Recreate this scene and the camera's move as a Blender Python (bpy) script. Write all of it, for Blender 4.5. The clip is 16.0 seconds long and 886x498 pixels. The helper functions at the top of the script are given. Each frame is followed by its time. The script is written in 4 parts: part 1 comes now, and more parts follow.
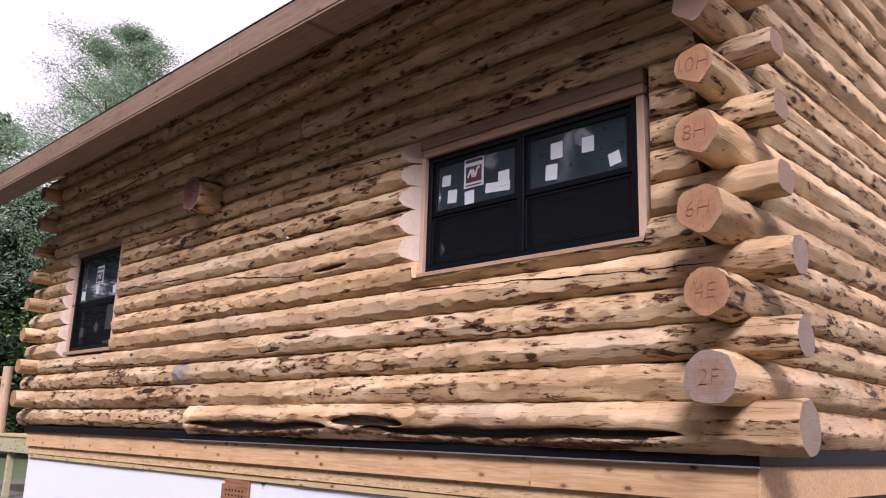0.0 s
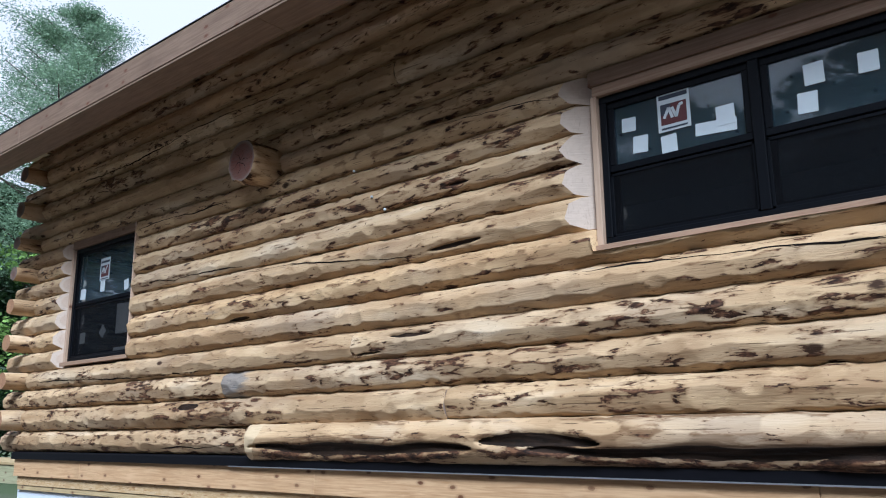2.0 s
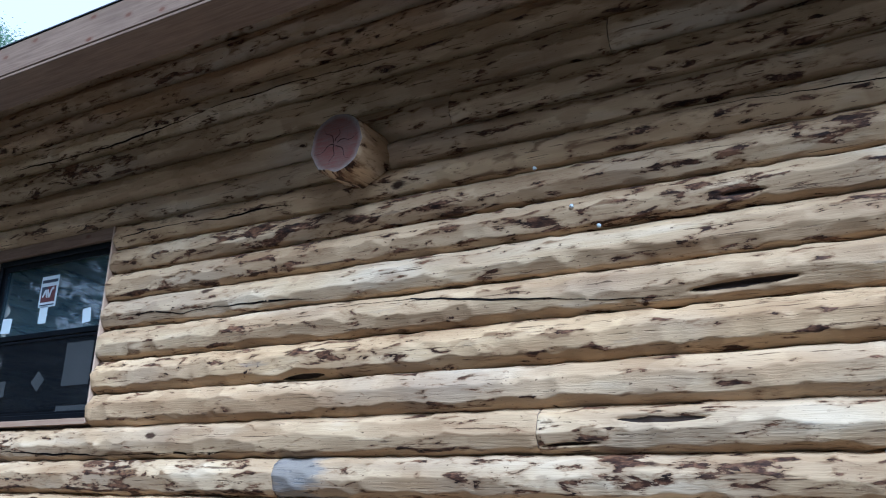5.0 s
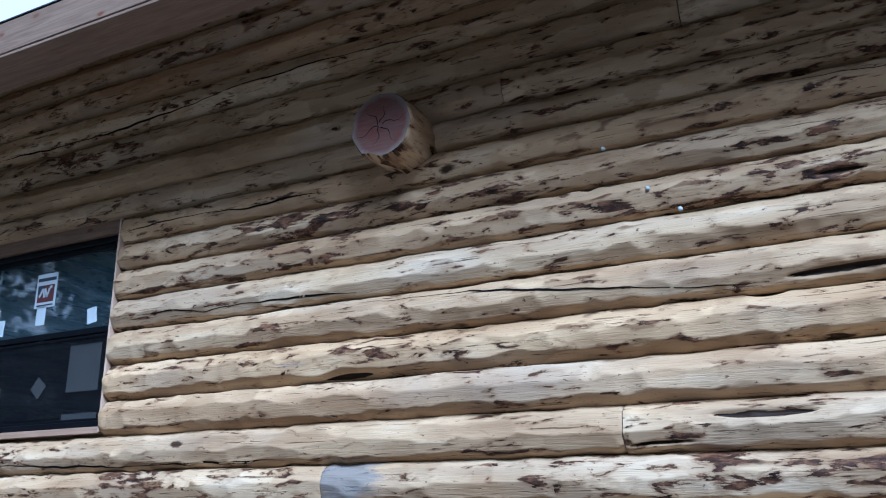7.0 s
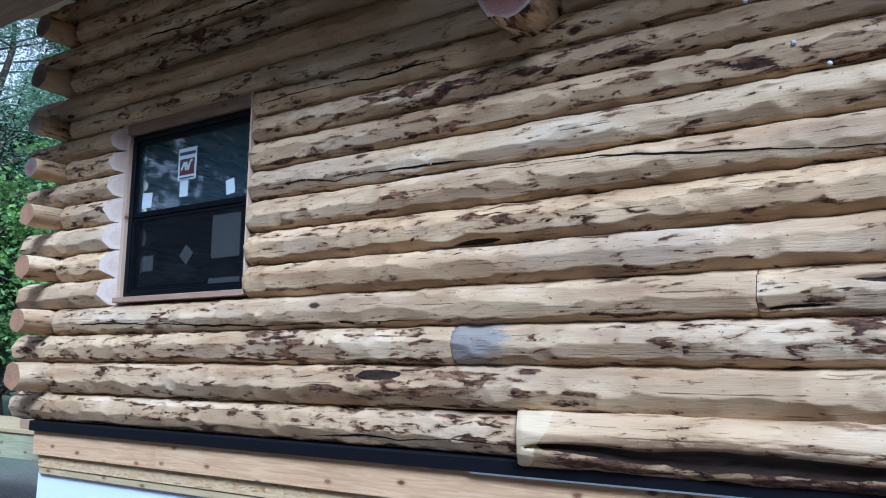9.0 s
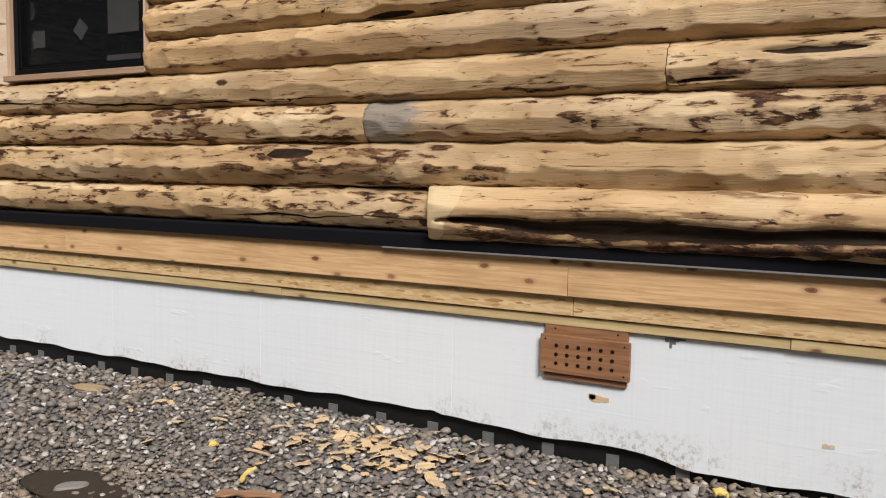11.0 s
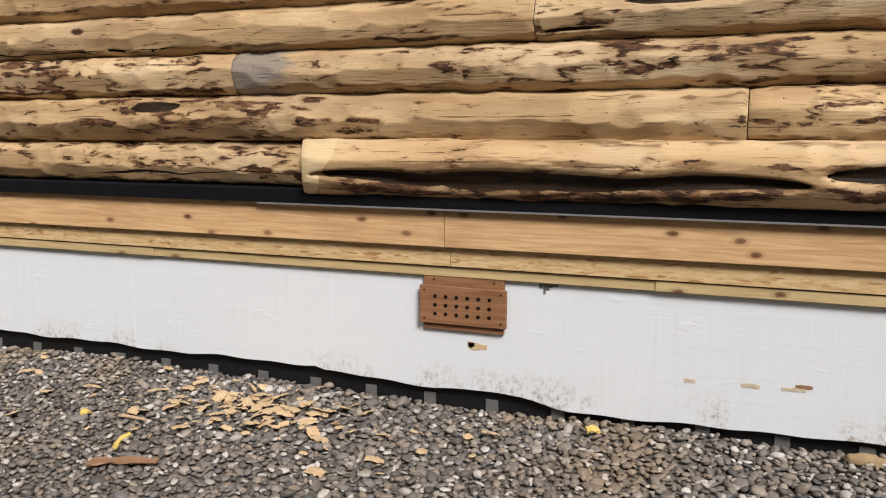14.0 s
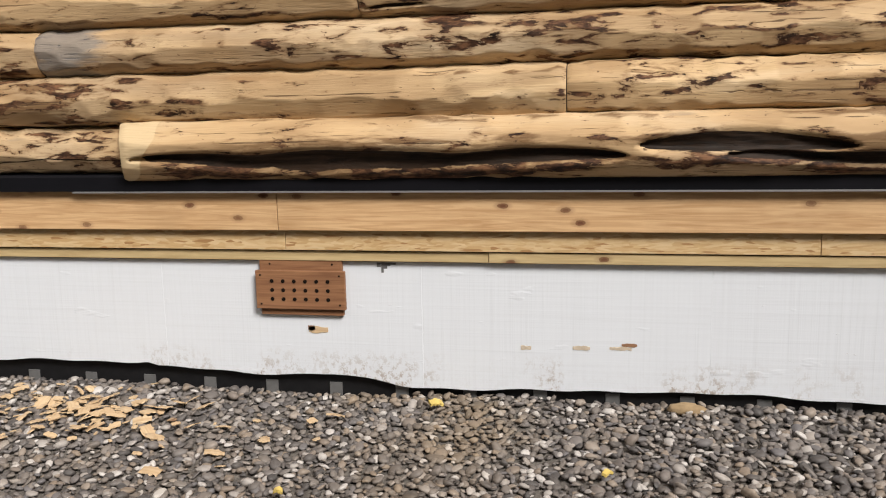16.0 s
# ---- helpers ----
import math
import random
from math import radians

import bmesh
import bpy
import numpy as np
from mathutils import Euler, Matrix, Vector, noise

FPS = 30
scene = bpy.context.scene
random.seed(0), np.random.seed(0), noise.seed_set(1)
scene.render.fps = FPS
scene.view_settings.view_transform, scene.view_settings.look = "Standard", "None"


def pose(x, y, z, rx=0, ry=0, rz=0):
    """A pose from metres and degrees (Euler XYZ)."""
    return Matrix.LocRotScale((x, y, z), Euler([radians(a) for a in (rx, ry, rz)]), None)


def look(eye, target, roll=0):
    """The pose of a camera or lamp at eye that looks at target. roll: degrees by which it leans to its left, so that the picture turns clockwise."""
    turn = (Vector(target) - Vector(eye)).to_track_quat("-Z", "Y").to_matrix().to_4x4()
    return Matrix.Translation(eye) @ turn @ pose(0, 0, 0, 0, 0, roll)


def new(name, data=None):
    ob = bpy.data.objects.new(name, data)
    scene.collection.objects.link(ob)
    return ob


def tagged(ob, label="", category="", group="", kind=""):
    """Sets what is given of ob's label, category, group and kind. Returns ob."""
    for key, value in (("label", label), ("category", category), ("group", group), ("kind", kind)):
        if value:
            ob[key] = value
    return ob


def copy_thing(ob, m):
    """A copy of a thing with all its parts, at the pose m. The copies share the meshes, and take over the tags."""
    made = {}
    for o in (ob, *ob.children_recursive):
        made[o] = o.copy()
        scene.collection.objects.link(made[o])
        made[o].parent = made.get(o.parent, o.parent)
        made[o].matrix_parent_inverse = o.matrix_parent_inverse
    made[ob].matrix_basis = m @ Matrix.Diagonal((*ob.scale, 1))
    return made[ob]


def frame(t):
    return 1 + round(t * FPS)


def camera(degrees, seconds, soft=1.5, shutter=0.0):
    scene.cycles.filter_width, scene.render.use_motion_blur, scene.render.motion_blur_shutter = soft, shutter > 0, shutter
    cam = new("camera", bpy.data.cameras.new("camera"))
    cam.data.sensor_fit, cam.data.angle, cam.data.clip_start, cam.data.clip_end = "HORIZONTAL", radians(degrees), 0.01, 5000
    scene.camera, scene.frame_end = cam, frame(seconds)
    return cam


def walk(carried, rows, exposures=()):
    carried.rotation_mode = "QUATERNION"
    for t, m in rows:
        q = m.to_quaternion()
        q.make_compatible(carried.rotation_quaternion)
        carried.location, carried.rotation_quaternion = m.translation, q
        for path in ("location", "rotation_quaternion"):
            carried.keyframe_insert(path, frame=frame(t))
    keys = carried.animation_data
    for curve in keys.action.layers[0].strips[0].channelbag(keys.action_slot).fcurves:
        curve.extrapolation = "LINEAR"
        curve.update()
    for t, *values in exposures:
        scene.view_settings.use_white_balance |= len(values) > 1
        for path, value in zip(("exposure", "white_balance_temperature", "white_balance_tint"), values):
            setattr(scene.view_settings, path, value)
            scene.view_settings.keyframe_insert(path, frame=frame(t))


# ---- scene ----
cam = camera(57.4, 16.0, soft=1.1)
PATH = [
    (0, (-0.315, 0.413, 1.204), (-1.685, 1.797, 1.657), 1.8),
    (0.5, (-0.859, 0.441, 1.272), (-2.194, 1.867, 1.7), 2.0),
    (1, (-1.349, 0.382, 1.315), (-2.667, 1.834, 1.709), 1.2),
    (1.5, (-1.89, 0.417, 1.333), (-3.188, 1.893, 1.703), -0.2),
    (2, (-2.452, 0.498, 1.356), (-3.718, 1.981, 1.8), -0.5),
    (2.5, (-2.956, 0.58, 1.453), (-4.195, 2.074, 1.936), -1.2),
    (3, (-3.468, 0.735, 1.505), (-4.682, 2.239, 2.019), -3.9),
    (3.5, (-3.993, 0.788, 1.546), (-5.126, 2.343, 2.091), -3.2),
    (4, (-4.489, 0.876, 1.572), (-5.535, 2.484, 2.138), -0.6),
    (4.5, (-4.928, 0.924, 1.602), (-5.917, 2.56, 2.189), 1.2),
    (4.7, (-5.105, 0.949, 1.612), (-6.076, 2.59, 2.216), 1.4),
    (6.8, (-5.945, 0.983, 1.738), (-6.766, 2.704, 2.341), -0.7),
    (7, (-5.968, 0.955, 1.714), (-6.811, 2.671, 2.299), -0.8),
    (7.5, (-6.03, 0.929, 1.689), (-6.972, 2.625, 2.172), -1.0),
    (8, (-6.046, 0.912, 1.666), (-7.072, 2.584, 2.057), -0.1),
    (8.5, (-6.037, 0.909, 1.656), (-7.119, 2.556, 2.0), 0.6),
    (9, (-6.03, 0.906, 1.634), (-7.144, 2.54, 1.932), 0.7),
    (9.5, (-6.002, 0.907, 1.619), (-7.092, 2.577, 1.771), 0.3),
    (10, (-6.006, 0.952, 1.54), (-7.045, 2.661, 1.507), 0.5),
    (12.3, (-5.973, 0.969, 1.461), (-6.85, 2.752, 1.241), 0.9),
    (12.5, (-5.975, 0.979, 1.468), (-6.836, 2.769, 1.234), 1.0),
    (13, (-5.957, 0.995, 1.466), (-6.787, 2.797, 1.212), 1.2),
    (13.5, (-5.933, 1.004, 1.46), (-6.716, 2.824, 1.188), 0.9),
    (14, (-5.921, 1.008, 1.465), (-6.636, 2.855, 1.184), 0.2),
    (14.5, (-5.898, 1.024, 1.455), (-6.544, 2.896, 1.177), -0.3),
    (15, (-5.873, 1.037, 1.437), (-6.434, 2.934, 1.146), -0.9),
    (15.5, (-5.863, 1.045, 1.422), (-6.314, 2.97, 1.116), -1.0),
    (16, (-5.856, 1.042, 1.425), (-6.218, 2.984, 1.109), -1.1),
]
EXPOSURES = [(0, 0.25, 5850, 31), (0.5, 0.20, 5400, 18), (1.0, 0.13, 5250, 10), (1.5, 0.13, 5350, 9), (1.9, 0.11, 5000, 8), (2.5, 0.18, 4780, 7), (3.5, 0.26, 4580, 6), (4.7, 0.27, 4350, 5), (6.8, 0.28, 4150, 6), (9.0, 0.18, 4280, 8), (9.5, 0.16, 4850, 6), (10.0, 0.02, 6050, 9), (12.4, -0.12, 6500, 11), (16, -0.04, 6500, 11)]
walk(cam, [(t, look(eye, target, roll)) for t, eye, target, roll in PATH], EXPOSURES)

# ---- world and sun: a bright overcast sky ----
world = bpy.data.worlds.new("overcast_sky")
scene.world = world
world.use_nodes = True
wn, wl = world.node_tree.nodes, world.node_tree.links
sky = wn.new("ShaderNodeTexSky")
sky.sky_type, sky.sun_disc = "NISHITA", False
sky.sun_elevation, sky.sun_rotation = radians(40.8), radians(139)
sky.air_density, sky.dust_density = 1.0, 3.0
veil = wn.new("ShaderNodeMixRGB")
veil.inputs[0].default_value = 0.85
veil.inputs[2].default_value = (11.2, 10.05, 9.3, 1)
wl.new(sky.outputs[0], veil.inputs[1])
wl.new(veil.outputs[0], wn["Background"].inputs[0])
wn["Background"].inputs[1].default_value = 0.100

sun = new("sun", bpy.data.lights.new("sun", "SUN"))
sun.data.energy, sun.data.angle, sun.data.color = 5.2, radians(20), (1.0, 0.96, 0.90)
sun.matrix_world = look((2.4, -4.9, 12.2), (-6, 5, 1))


# ---- materials ----
def mat(name):
    m = bpy.data.materials.new(name)
    m.use_nodes = True
    t = m.node_tree
    return m, t.nodes, t.links, t.nodes["Principled BSDF"]


def coords(n, l, scale=(1, 1, 1), shift=True):
    """Object coordinates, stretched, and shifted by each object's own random number."""
    tc, mp = n.new("ShaderNodeTexCoord"), n.new("ShaderNodeMapping")
    mp.inputs["Scale"].default_value = scale
    l.new(tc.outputs["Object"], mp.inputs["Vector"])
    if shift:
        oi, mul = n.new("ShaderNodeObjectInfo"), n.new("ShaderNodeVectorMath")
        mul.operation = "SCALE"
        mul.inputs[0].default_value = (37.0, 23.0, 51.0)
        l.new(oi.outputs["Random"], mul.inputs["Scale"])
        l.new(mul.outputs[0], mp.inputs["Location"])
    return mp.outputs[0]


def noise_tex(n, l, vec, scale, detail=4.0, rough=0.55, distortion=0.0):
    t = n.new("ShaderNodeTexNoise")
    t.inputs["Scale"].default_value, t.inputs["Detail"].default_value = scale, detail
    t.inputs["Roughness"].default_value, t.inputs["Distortion"].default_value = rough, distortion
    l.new(vec, t.inputs["Vector"])
    return t.outputs["Fac"]


def ramp(n, l, fac, stops):
    r = n.new("ShaderNodeValToRGB")
    e = r.color_ramp.elements
    while len(e) < len(stops):
        e.new(0.5)
    for k, (p, c) in zip(e, stops):
        k.position = p
        k.color = (*c, 1) if len(c) == 3 else c
    l.new(fac, r.inputs[0])
    return r.outputs[0]


def grey(v):
    return (v, v, v)


def mix(n, l, fac, a, b, mode="MIX"):
    m = n.new("ShaderNodeMixRGB")
    m.blend_type = mode
    for sock, v in zip(m.inputs, (fac, a, b)):
        if isinstance(v, (int, float)):
            sock.default_value = v
        elif isinstance(v, tuple):
            sock.default_value = (*v, 1)
        else:
            l.new(v, sock)
    return m.outputs[0]


def math_node(n, l, op, a, b=0.0, clamp=False):
    m = n.new("ShaderNodeMath")
    m.operation, m.use_clamp = op, clamp
    for sock, v in zip(m.inputs, (a, b)):
        if isinstance(v, (int, float)):
            sock.default_value = v
        else:
            l.new(v, sock)
    return m.outputs[0]


def bump(n, l, p, height, strength, distance=0.01):
    b = n.new("ShaderNodeBump")
    b.inputs["Strength"].default_value, b.inputs["Distance"].default_value = strength, distance
    l.new(height, b.inputs["Height"])
    l.new(b.outputs[0], p.inputs["Normal"])


def attr(n, name):
    a = n.new("ShaderNodeAttribute")
    a.attribute_name = name
    return a.outputs["Fac"]


def log_material():
    """Hand-peeled log: pale wood, tan inner bark in streaks, dark bark patches, knots, greyed stretches."""
    m, n, l, p = mat("peeled_log")
    long_ = coords(n, l, (0.16, 1, 1))
    vlong = coords(n, l, (0.045, 1, 1))
    grain = noise_tex(n, l, vlong, 130, 3, 0.6)
    tone = noise_tex(n, l, long_, 5.5, 4, 0.55, 0.4)
    wood = ramp(n, l, tone, [(0.26, (0.27, 0.165, 0.084)), (0.40, (0.41, 0.282, 0.157)), (0.56, (0.61, 0.445, 0.258)), (0.74, (0.78, 0.63, 0.43))])
    wood = mix(n, l, math_node(n, l, "MULTIPLY", grain, 0.30), wood, (0.46, 0.29, 0.13))
    wood = mix(n, l, math_node(n, l, "MULTIPLY", math_node(n, l, "POWER", attr(n, "tone"), 1.5), 0.42), wood, (0.27, 0.165, 0.08))
    # each log has its own cast: fresh yellow, orange or greyed
    oi = n.new("ShaderNodeObjectInfo")
    cast = ramp(n, l, oi.outputs["Random"], [(0.0, (1.0, 0.93, 0.82)), (0.35, (1.0, 1.0, 1.0)), (0.7, (0.86, 0.84, 0.83)), (1.0, (1.0, 0.86, 0.70))])
    wood = mix(n, l, 0.55, wood, cast, "MULTIPLY")
    weather = noise_tex(n, l, coords(n, l, (0.35, 1, 1)), 1.7, 3, 0.5)
    wmask = ramp(n, l, weather, [(0.52, grey(0)), (0.7, grey(1))])
    wood = mix(n, l, math_node(n, l, "MULTIPLY", wmask, 0.35), wood, (0.42, 0.37, 0.30))
    # inner bark left between the strokes of the drawknife
    edge = noise_tex(n, l, long_, 26, 5, 0.65, 0.5)
    left = attr(n, "bark")
    tan = math_node(n, l, "MULTIPLY", left, ramp(n, l, edge, [(0.40, grey(0)), (0.52, grey(1))]))
    col = mix(n, l, math_node(n, l, "MULTIPLY", tan, 0.85), wood, (0.165, 0.092, 0.042))
    patch = noise_tex(n, l, coords(n, l, (0.27, 1, 1)), 20, 6, 0.64, 0.4)
    dense = noise_tex(n, l, coords(n, l, (0.5, 1, 1)), 2.2, 3, 0.5)
    grow = math_node(n, l, "ADD", math_node(n, l, "MULTIPLY", left, 0.10), math_node(n, l, "MULTIPLY", math_node(n, l, "SUBTRACT", dense, 0.5), 0.32))
    own = math_node(n, l, "MULTIPLY", math_node(n, l, "SUBTRACT", math_node(n, l, "FRACT", math_node(n, l, "MULTIPLY", oi.outputs["Random"], 7.31)), 0.5), 0.03)
    grow = math_node(n, l, "ADD", grow, math_node(n, l, "ADD", own, attr(n, "rough")))
    total = math_node(n, l, "ADD", patch, grow)
    pm = ramp(n, l, total, [(0.610, grey(0)), (0.624, grey(1))])
    halo = ramp(n, l, total, [(0.53, grey(0)), (0.565, grey(0.35)), (0.615, grey(0.9))])
    col = mix(n, l, math_node(n, l, "MULTIPLY", halo, 0.75), col, (0.20, 0.11, 0.05))
    fine = noise_tex(n, l, coords(n, l, (0.4, 1, 1)), 34, 4, 0.65)
    barkcol = ramp(n, l, fine, [(0.34, (0.012, 0.007, 0.005)), (0.48, (0.056, 0.026, 0.014)), (0.64, (0.19, 0.095, 0.048))])
    col = mix(n, l, pm, col, barkcol)
    hair = ramp(n, l, noise_tex(n, l, coords(n, l, (0.022, 1, 1)), 75, 3, 0.6, 0.3), [(0.645, grey(0)), (0.68, grey(0.8))])
    col = mix(n, l, hair, col, (0.075, 0.042, 0.022))
    fleck = ramp(n, l, noise_tex(n, l, coords(n, l, (0.38, 1, 1)), 62, 4, 0.6, 0.4), [(0.665, grey(0)), (0.69, grey(0.85))])
    col = mix(n, l, fleck, col, (0.085, 0.045, 0.024))
    # knots
    vor = n.new("ShaderNodeTexVoronoi")
    vor.inputs["Scale"].default_value = 2.1
    l.new(coords(n, l, (0.8, 1.6, 1.6)), vor.inputs["Vector"])
    kn = math_node(n, l, "ADD", vor.outputs["Distance"], math_node(n, l, "MULTIPLY", math_node(n, l, "SUBTRACT", noise_tex(n, l, coords(n, l, (0.5, 1, 1)), 28, 5, 0.7), 0.5), 0.16))
    kmask = ramp(n, l, kn, [(0.05, grey(1)), (0.075, grey(0.55)), (0.095, grey(0))])
    col = mix(n, l, kmask, col, (0.05, 0.026, 0.014))
    # a freshly sawn facet
    cut = mix(n, l, math_node(n, l, "MULTIPLY", grain, 0.4), (0.63, 0.49, 0.30), (0.48, 0.34, 0.18))
    col = mix(n, l, ramp(n, l, attr(n, "fresh"), [(0.45, grey(0)), (0.55, grey(0.95))]), col, cut)
    # rot scars, and the shaded band painted low on the bottom log
    scar_and_shade = attr(n, "scar_and_shade")
    smask = ramp(n, l, math_node(n, l, "ADD", scar_and_shade, math_node(n, l, "MULTIPLY", math_node(n, l, "SUBTRACT", edge, 0.5), 1.0)), [(0.45, grey(0)), (0.52, grey(1))])
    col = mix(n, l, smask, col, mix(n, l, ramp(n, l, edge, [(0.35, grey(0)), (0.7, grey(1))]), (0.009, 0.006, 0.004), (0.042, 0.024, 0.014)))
    # blue-grey stain beside a joint
    col = mix(n, l, ramp(n, l, math_node(n, l, "ADD", attr(n, "blue"), math_node(n, l, "MULTIPLY", math_node(n, l, "SUBTRACT", noise_tex(n, l, long_, 11, 5, 0.65), 0.5), 2.2)), [(0.35, grey(0)), (0.75, grey(0.7))]), col, (0.17, 0.175, 0.18))
    l.new(col, p.inputs["Base Color"])
    p.inputs["Roughness"].default_value = 0.62
    p.inputs["Specular IOR Level"].default_value = 0.2
    h = mix(n, l, 0.5, mix(n, l, 0.35, tone, grain), pm, "SUBTRACT")
    bump(n, l, p, mix(n, l, 0.4, h, hair, "SUBTRACT"), 0.7, 0.012)
    return m


def end_material(name, outer, inner, ring=38.0, heart_r=0.10, worn=1.0):
    """Sawn log end with growth rings and saw marks."""
    m, n, l, p = mat(name)
    tc = n.new("ShaderNodeTexCoord")
    mp = n.new("ShaderNodeMapping")
    mp.inputs["Scale"].default_value = (0.02, 1, 1)
    l.new(tc.outputs["Object"], mp.inputs["Vector"])
    w = n.new("ShaderNodeTexWave")
    w.wave_type, w.rings_direction = "RINGS", "X"
    w.inputs["Scale"].default_value, w.inputs["Distortion"].default_value = ring, 5.0
    l.new(mp.outputs[0], w.inputs["Vector"])
    ln = n.new("ShaderNodeVectorMath")
    ln.operation = "LENGTH"
    l.new(mp.outputs[0], ln.inputs[0])
    heart = ramp(n, l, math_node(n, l, "ADD", math_node(n, l, "MULTIPLY", ln.outputs["Value"], 0.6 / heart_r), math_node(n, l, "MULTIPLY", noise_tex(n, l, coords(n, l), 14, 3), 0.12)), [(0.6, inner), (0.72, outer)])
    saw = noise_tex(n, l, coords(n, l, (1, 3, 60)), 3, 2)
    col = mix(n, l, math_node(n, l, "MULTIPLY", w.outputs["Fac"], 0.06), heart, tuple(c * 0.55 for c in inner))
    blot = noise_tex(n, l, coords(n, l), 9, 4)
    col = mix(n, l, ramp(n, l, blot, [(0.42, grey(0)), (0.7, grey(0.45 * worn))]), col, tuple(c * 0.55 for c in outer))
    streak = noise_tex(n, l, coords(n, l, (1, 1.5, 22)), 9, 4, 0.65)
    col = mix(n, l, ramp(n, l, streak, [(0.5, grey(0)), (0.72, grey(0.3 * worn))]), col, tuple(c * 0.5 for c in inner))
    check = noise_tex(n, l, coords(n, l, (1, 7, 1)), 4.5, 2, 0.5, 1.5)
    near_line = math_node(n, l, "ABSOLUTE", math_node(n, l, "SUBTRACT", check, 0.5))
    col = mix(n, l, ramp(n, l, near_line, [(0.003, grey(0.5 * worn)), (0.009, grey(0))]), col, (0.06, 0.035, 0.022))
    l.new(col, p.inputs["Base Color"])
    p.inputs["Roughness"].default_value = 0.8
    col2 = mix(n, l, ramp(n, l, saw, [(0.45, grey(0)), (0.7, grey(0.4 * worn))]), col, tuple(c * 0.6 for c in outer))
    l.new(col2, p.inputs["Base Color"])
    bump(n, l, p, mix(n, l, 0.12, saw, w.outputs["Fac"]), 0.4, 0.004)
    return m


def board_material(name, light, dark, knot=(0.115, 0.04, 0.017), axis="x", rough=0.6, spec=0.3):
    """Sawn softwood with long grain and small knots; axis: the grain's direction."""
    m, n, l, p = mat(name)
    k = {"x": (0.05, 1, 1), "z": (1, 1, 0.05)}[axis]
    grain = noise_tex(n, l, coords(n, l, k), 45, 5, 0.6, 1.2)
    broad = noise_tex(n, l, coords(n, l, k), 9, 3, 0.5, 0.6)
    col = mix(n, l, ramp(n, l, grain, [(0.36, grey(0)), (0.62, grey(1))]), dark, light)
    col = mix(n, l, math_node(n, l, "MULTIPLY", broad, 0.3), col, tuple(0.5 * (a + b) for a, b in zip(light, dark)))
    sp, cb = n.new("ShaderNodeSeparateXYZ"), n.new("ShaderNodeCombineXYZ")
    l.new(coords(n, l), sp.inputs[0])
    l.new(math_node(n, l, "MULTIPLY", sp.outputs["X" if axis == "x" else "Z"], 2.6), cb.inputs[0])
    l.new(math_node(n, l, "MULTIPLY", sp.outputs["Z" if axis == "x" else "X"], 5.2), cb.inputs[1])
    vor = n.new("ShaderNodeTexVoronoi")
    vor.voronoi_dimensions = "2D"
    vor.inputs["Scale"].default_value = 1.0
    l.new(cb.outputs[0], vor.inputs["Vector"])
    ragged = math_node(n, l, "MULTIPLY", math_node(n, l, "SUBTRACT", noise_tex(n, l, coords(n, l), 55, 3, 0.6), 0.5), 0.05)
    km = ramp(n, l, math_node(n, l, "ADD", vor.outputs["Distance"], ragged), [(0.03, grey(1)), (0.042, grey(0.8)), (0.056, grey(1)), (0.066, grey(0.35)), (0.13, grey(0))])
    pick = n.new("ShaderNodeSeparateColor")
    l.new(vor.outputs["Color"], pick.inputs[0])
    km = math_node(n, l, "MULTIPLY", km, ramp(n, l, pick.outputs[0], [(0.30, grey(0)), (0.35, grey(0.75)), (1.0, grey(1))]))
    col = mix(n, l, km, col, knot)
    stain = noise_tex(n, l, coords(n, l), 2.3, 4)
    col = mix(n, l, math_node(n, l, "MULTIPLY", ramp(n, l, stain, [(0.5, grey(0)), (0.75, grey(1))]), 0.3), col, tuple(c * 0.6 for c in dark))
    l.new(col, p.inputs["Base Color"])
    p.inputs["Roughness"].default_value = rough
    p.inputs["Specular IOR Level"].default_value = spec
    bump(n, l, p, grain, 0.2, 0.003)
    return m


def plain_material(name, color, rough=0.5, metal=0.0, vary=0.15, scale=8.0, spec=0.5):
    m, n, l, p = mat(name)
    a = noise_tex(n, l, coords(n, l), scale, 5)
    col = mix(n, l, a, tuple(c * (1 - vary) for c in color), tuple(min(1, c * (1 + vary)) for c in color))
    l.new(col, p.inputs["Base Color"])
    p.inputs["Roughness"].default_value, p.inputs["Metallic"].default_value = rough, metal
    p.inputs["Specular IOR Level"].default_value = spec
    return m


def osb_material():
    m, n, l, p = mat("strand_board")
    vor = n.new("ShaderNodeTexVoronoi")
    vor.inputs["Scale"].default_value = 78.0
    nz = n.new("ShaderNodeTexNoise")
    nz.inputs["Scale"].default_value = 5.0
    base = coords(n, l, (0.30, 1, 1.6))
    l.new(base, nz.inputs["Vector"])
    l.new(mix(n, l, 0.12, base, nz.outputs["Color"]), vor.inputs["Vector"])
    g = n.new("ShaderNodeSeparateColor")
    l.new(vor.outputs["Color"], g.inputs[0])
    col = ramp(n, l, g.outputs[0], [(0.02, (0.33, 0.18, 0.07)), (0.07, (0.50, 0.33, 0.15)), (0.45, (0.57, 0.40, 0.20)), (0.9, (0.65, 0.49, 0.28))])
    fine = noise_tex(n, l, coords(n, l, (0.2, 1, 1)), 60, 4)
    col = mix(n, l, math_node(n, l, "MULTIPLY", fine, 0.4), col, (0.28, 0.15, 0.06))
    l.new(col, p.inputs["Base Color"])
    p.inputs["Roughness"].default_value = 0.7
    bump(n, l, p, g.outputs[0], 0.3, 0.004)
    return m


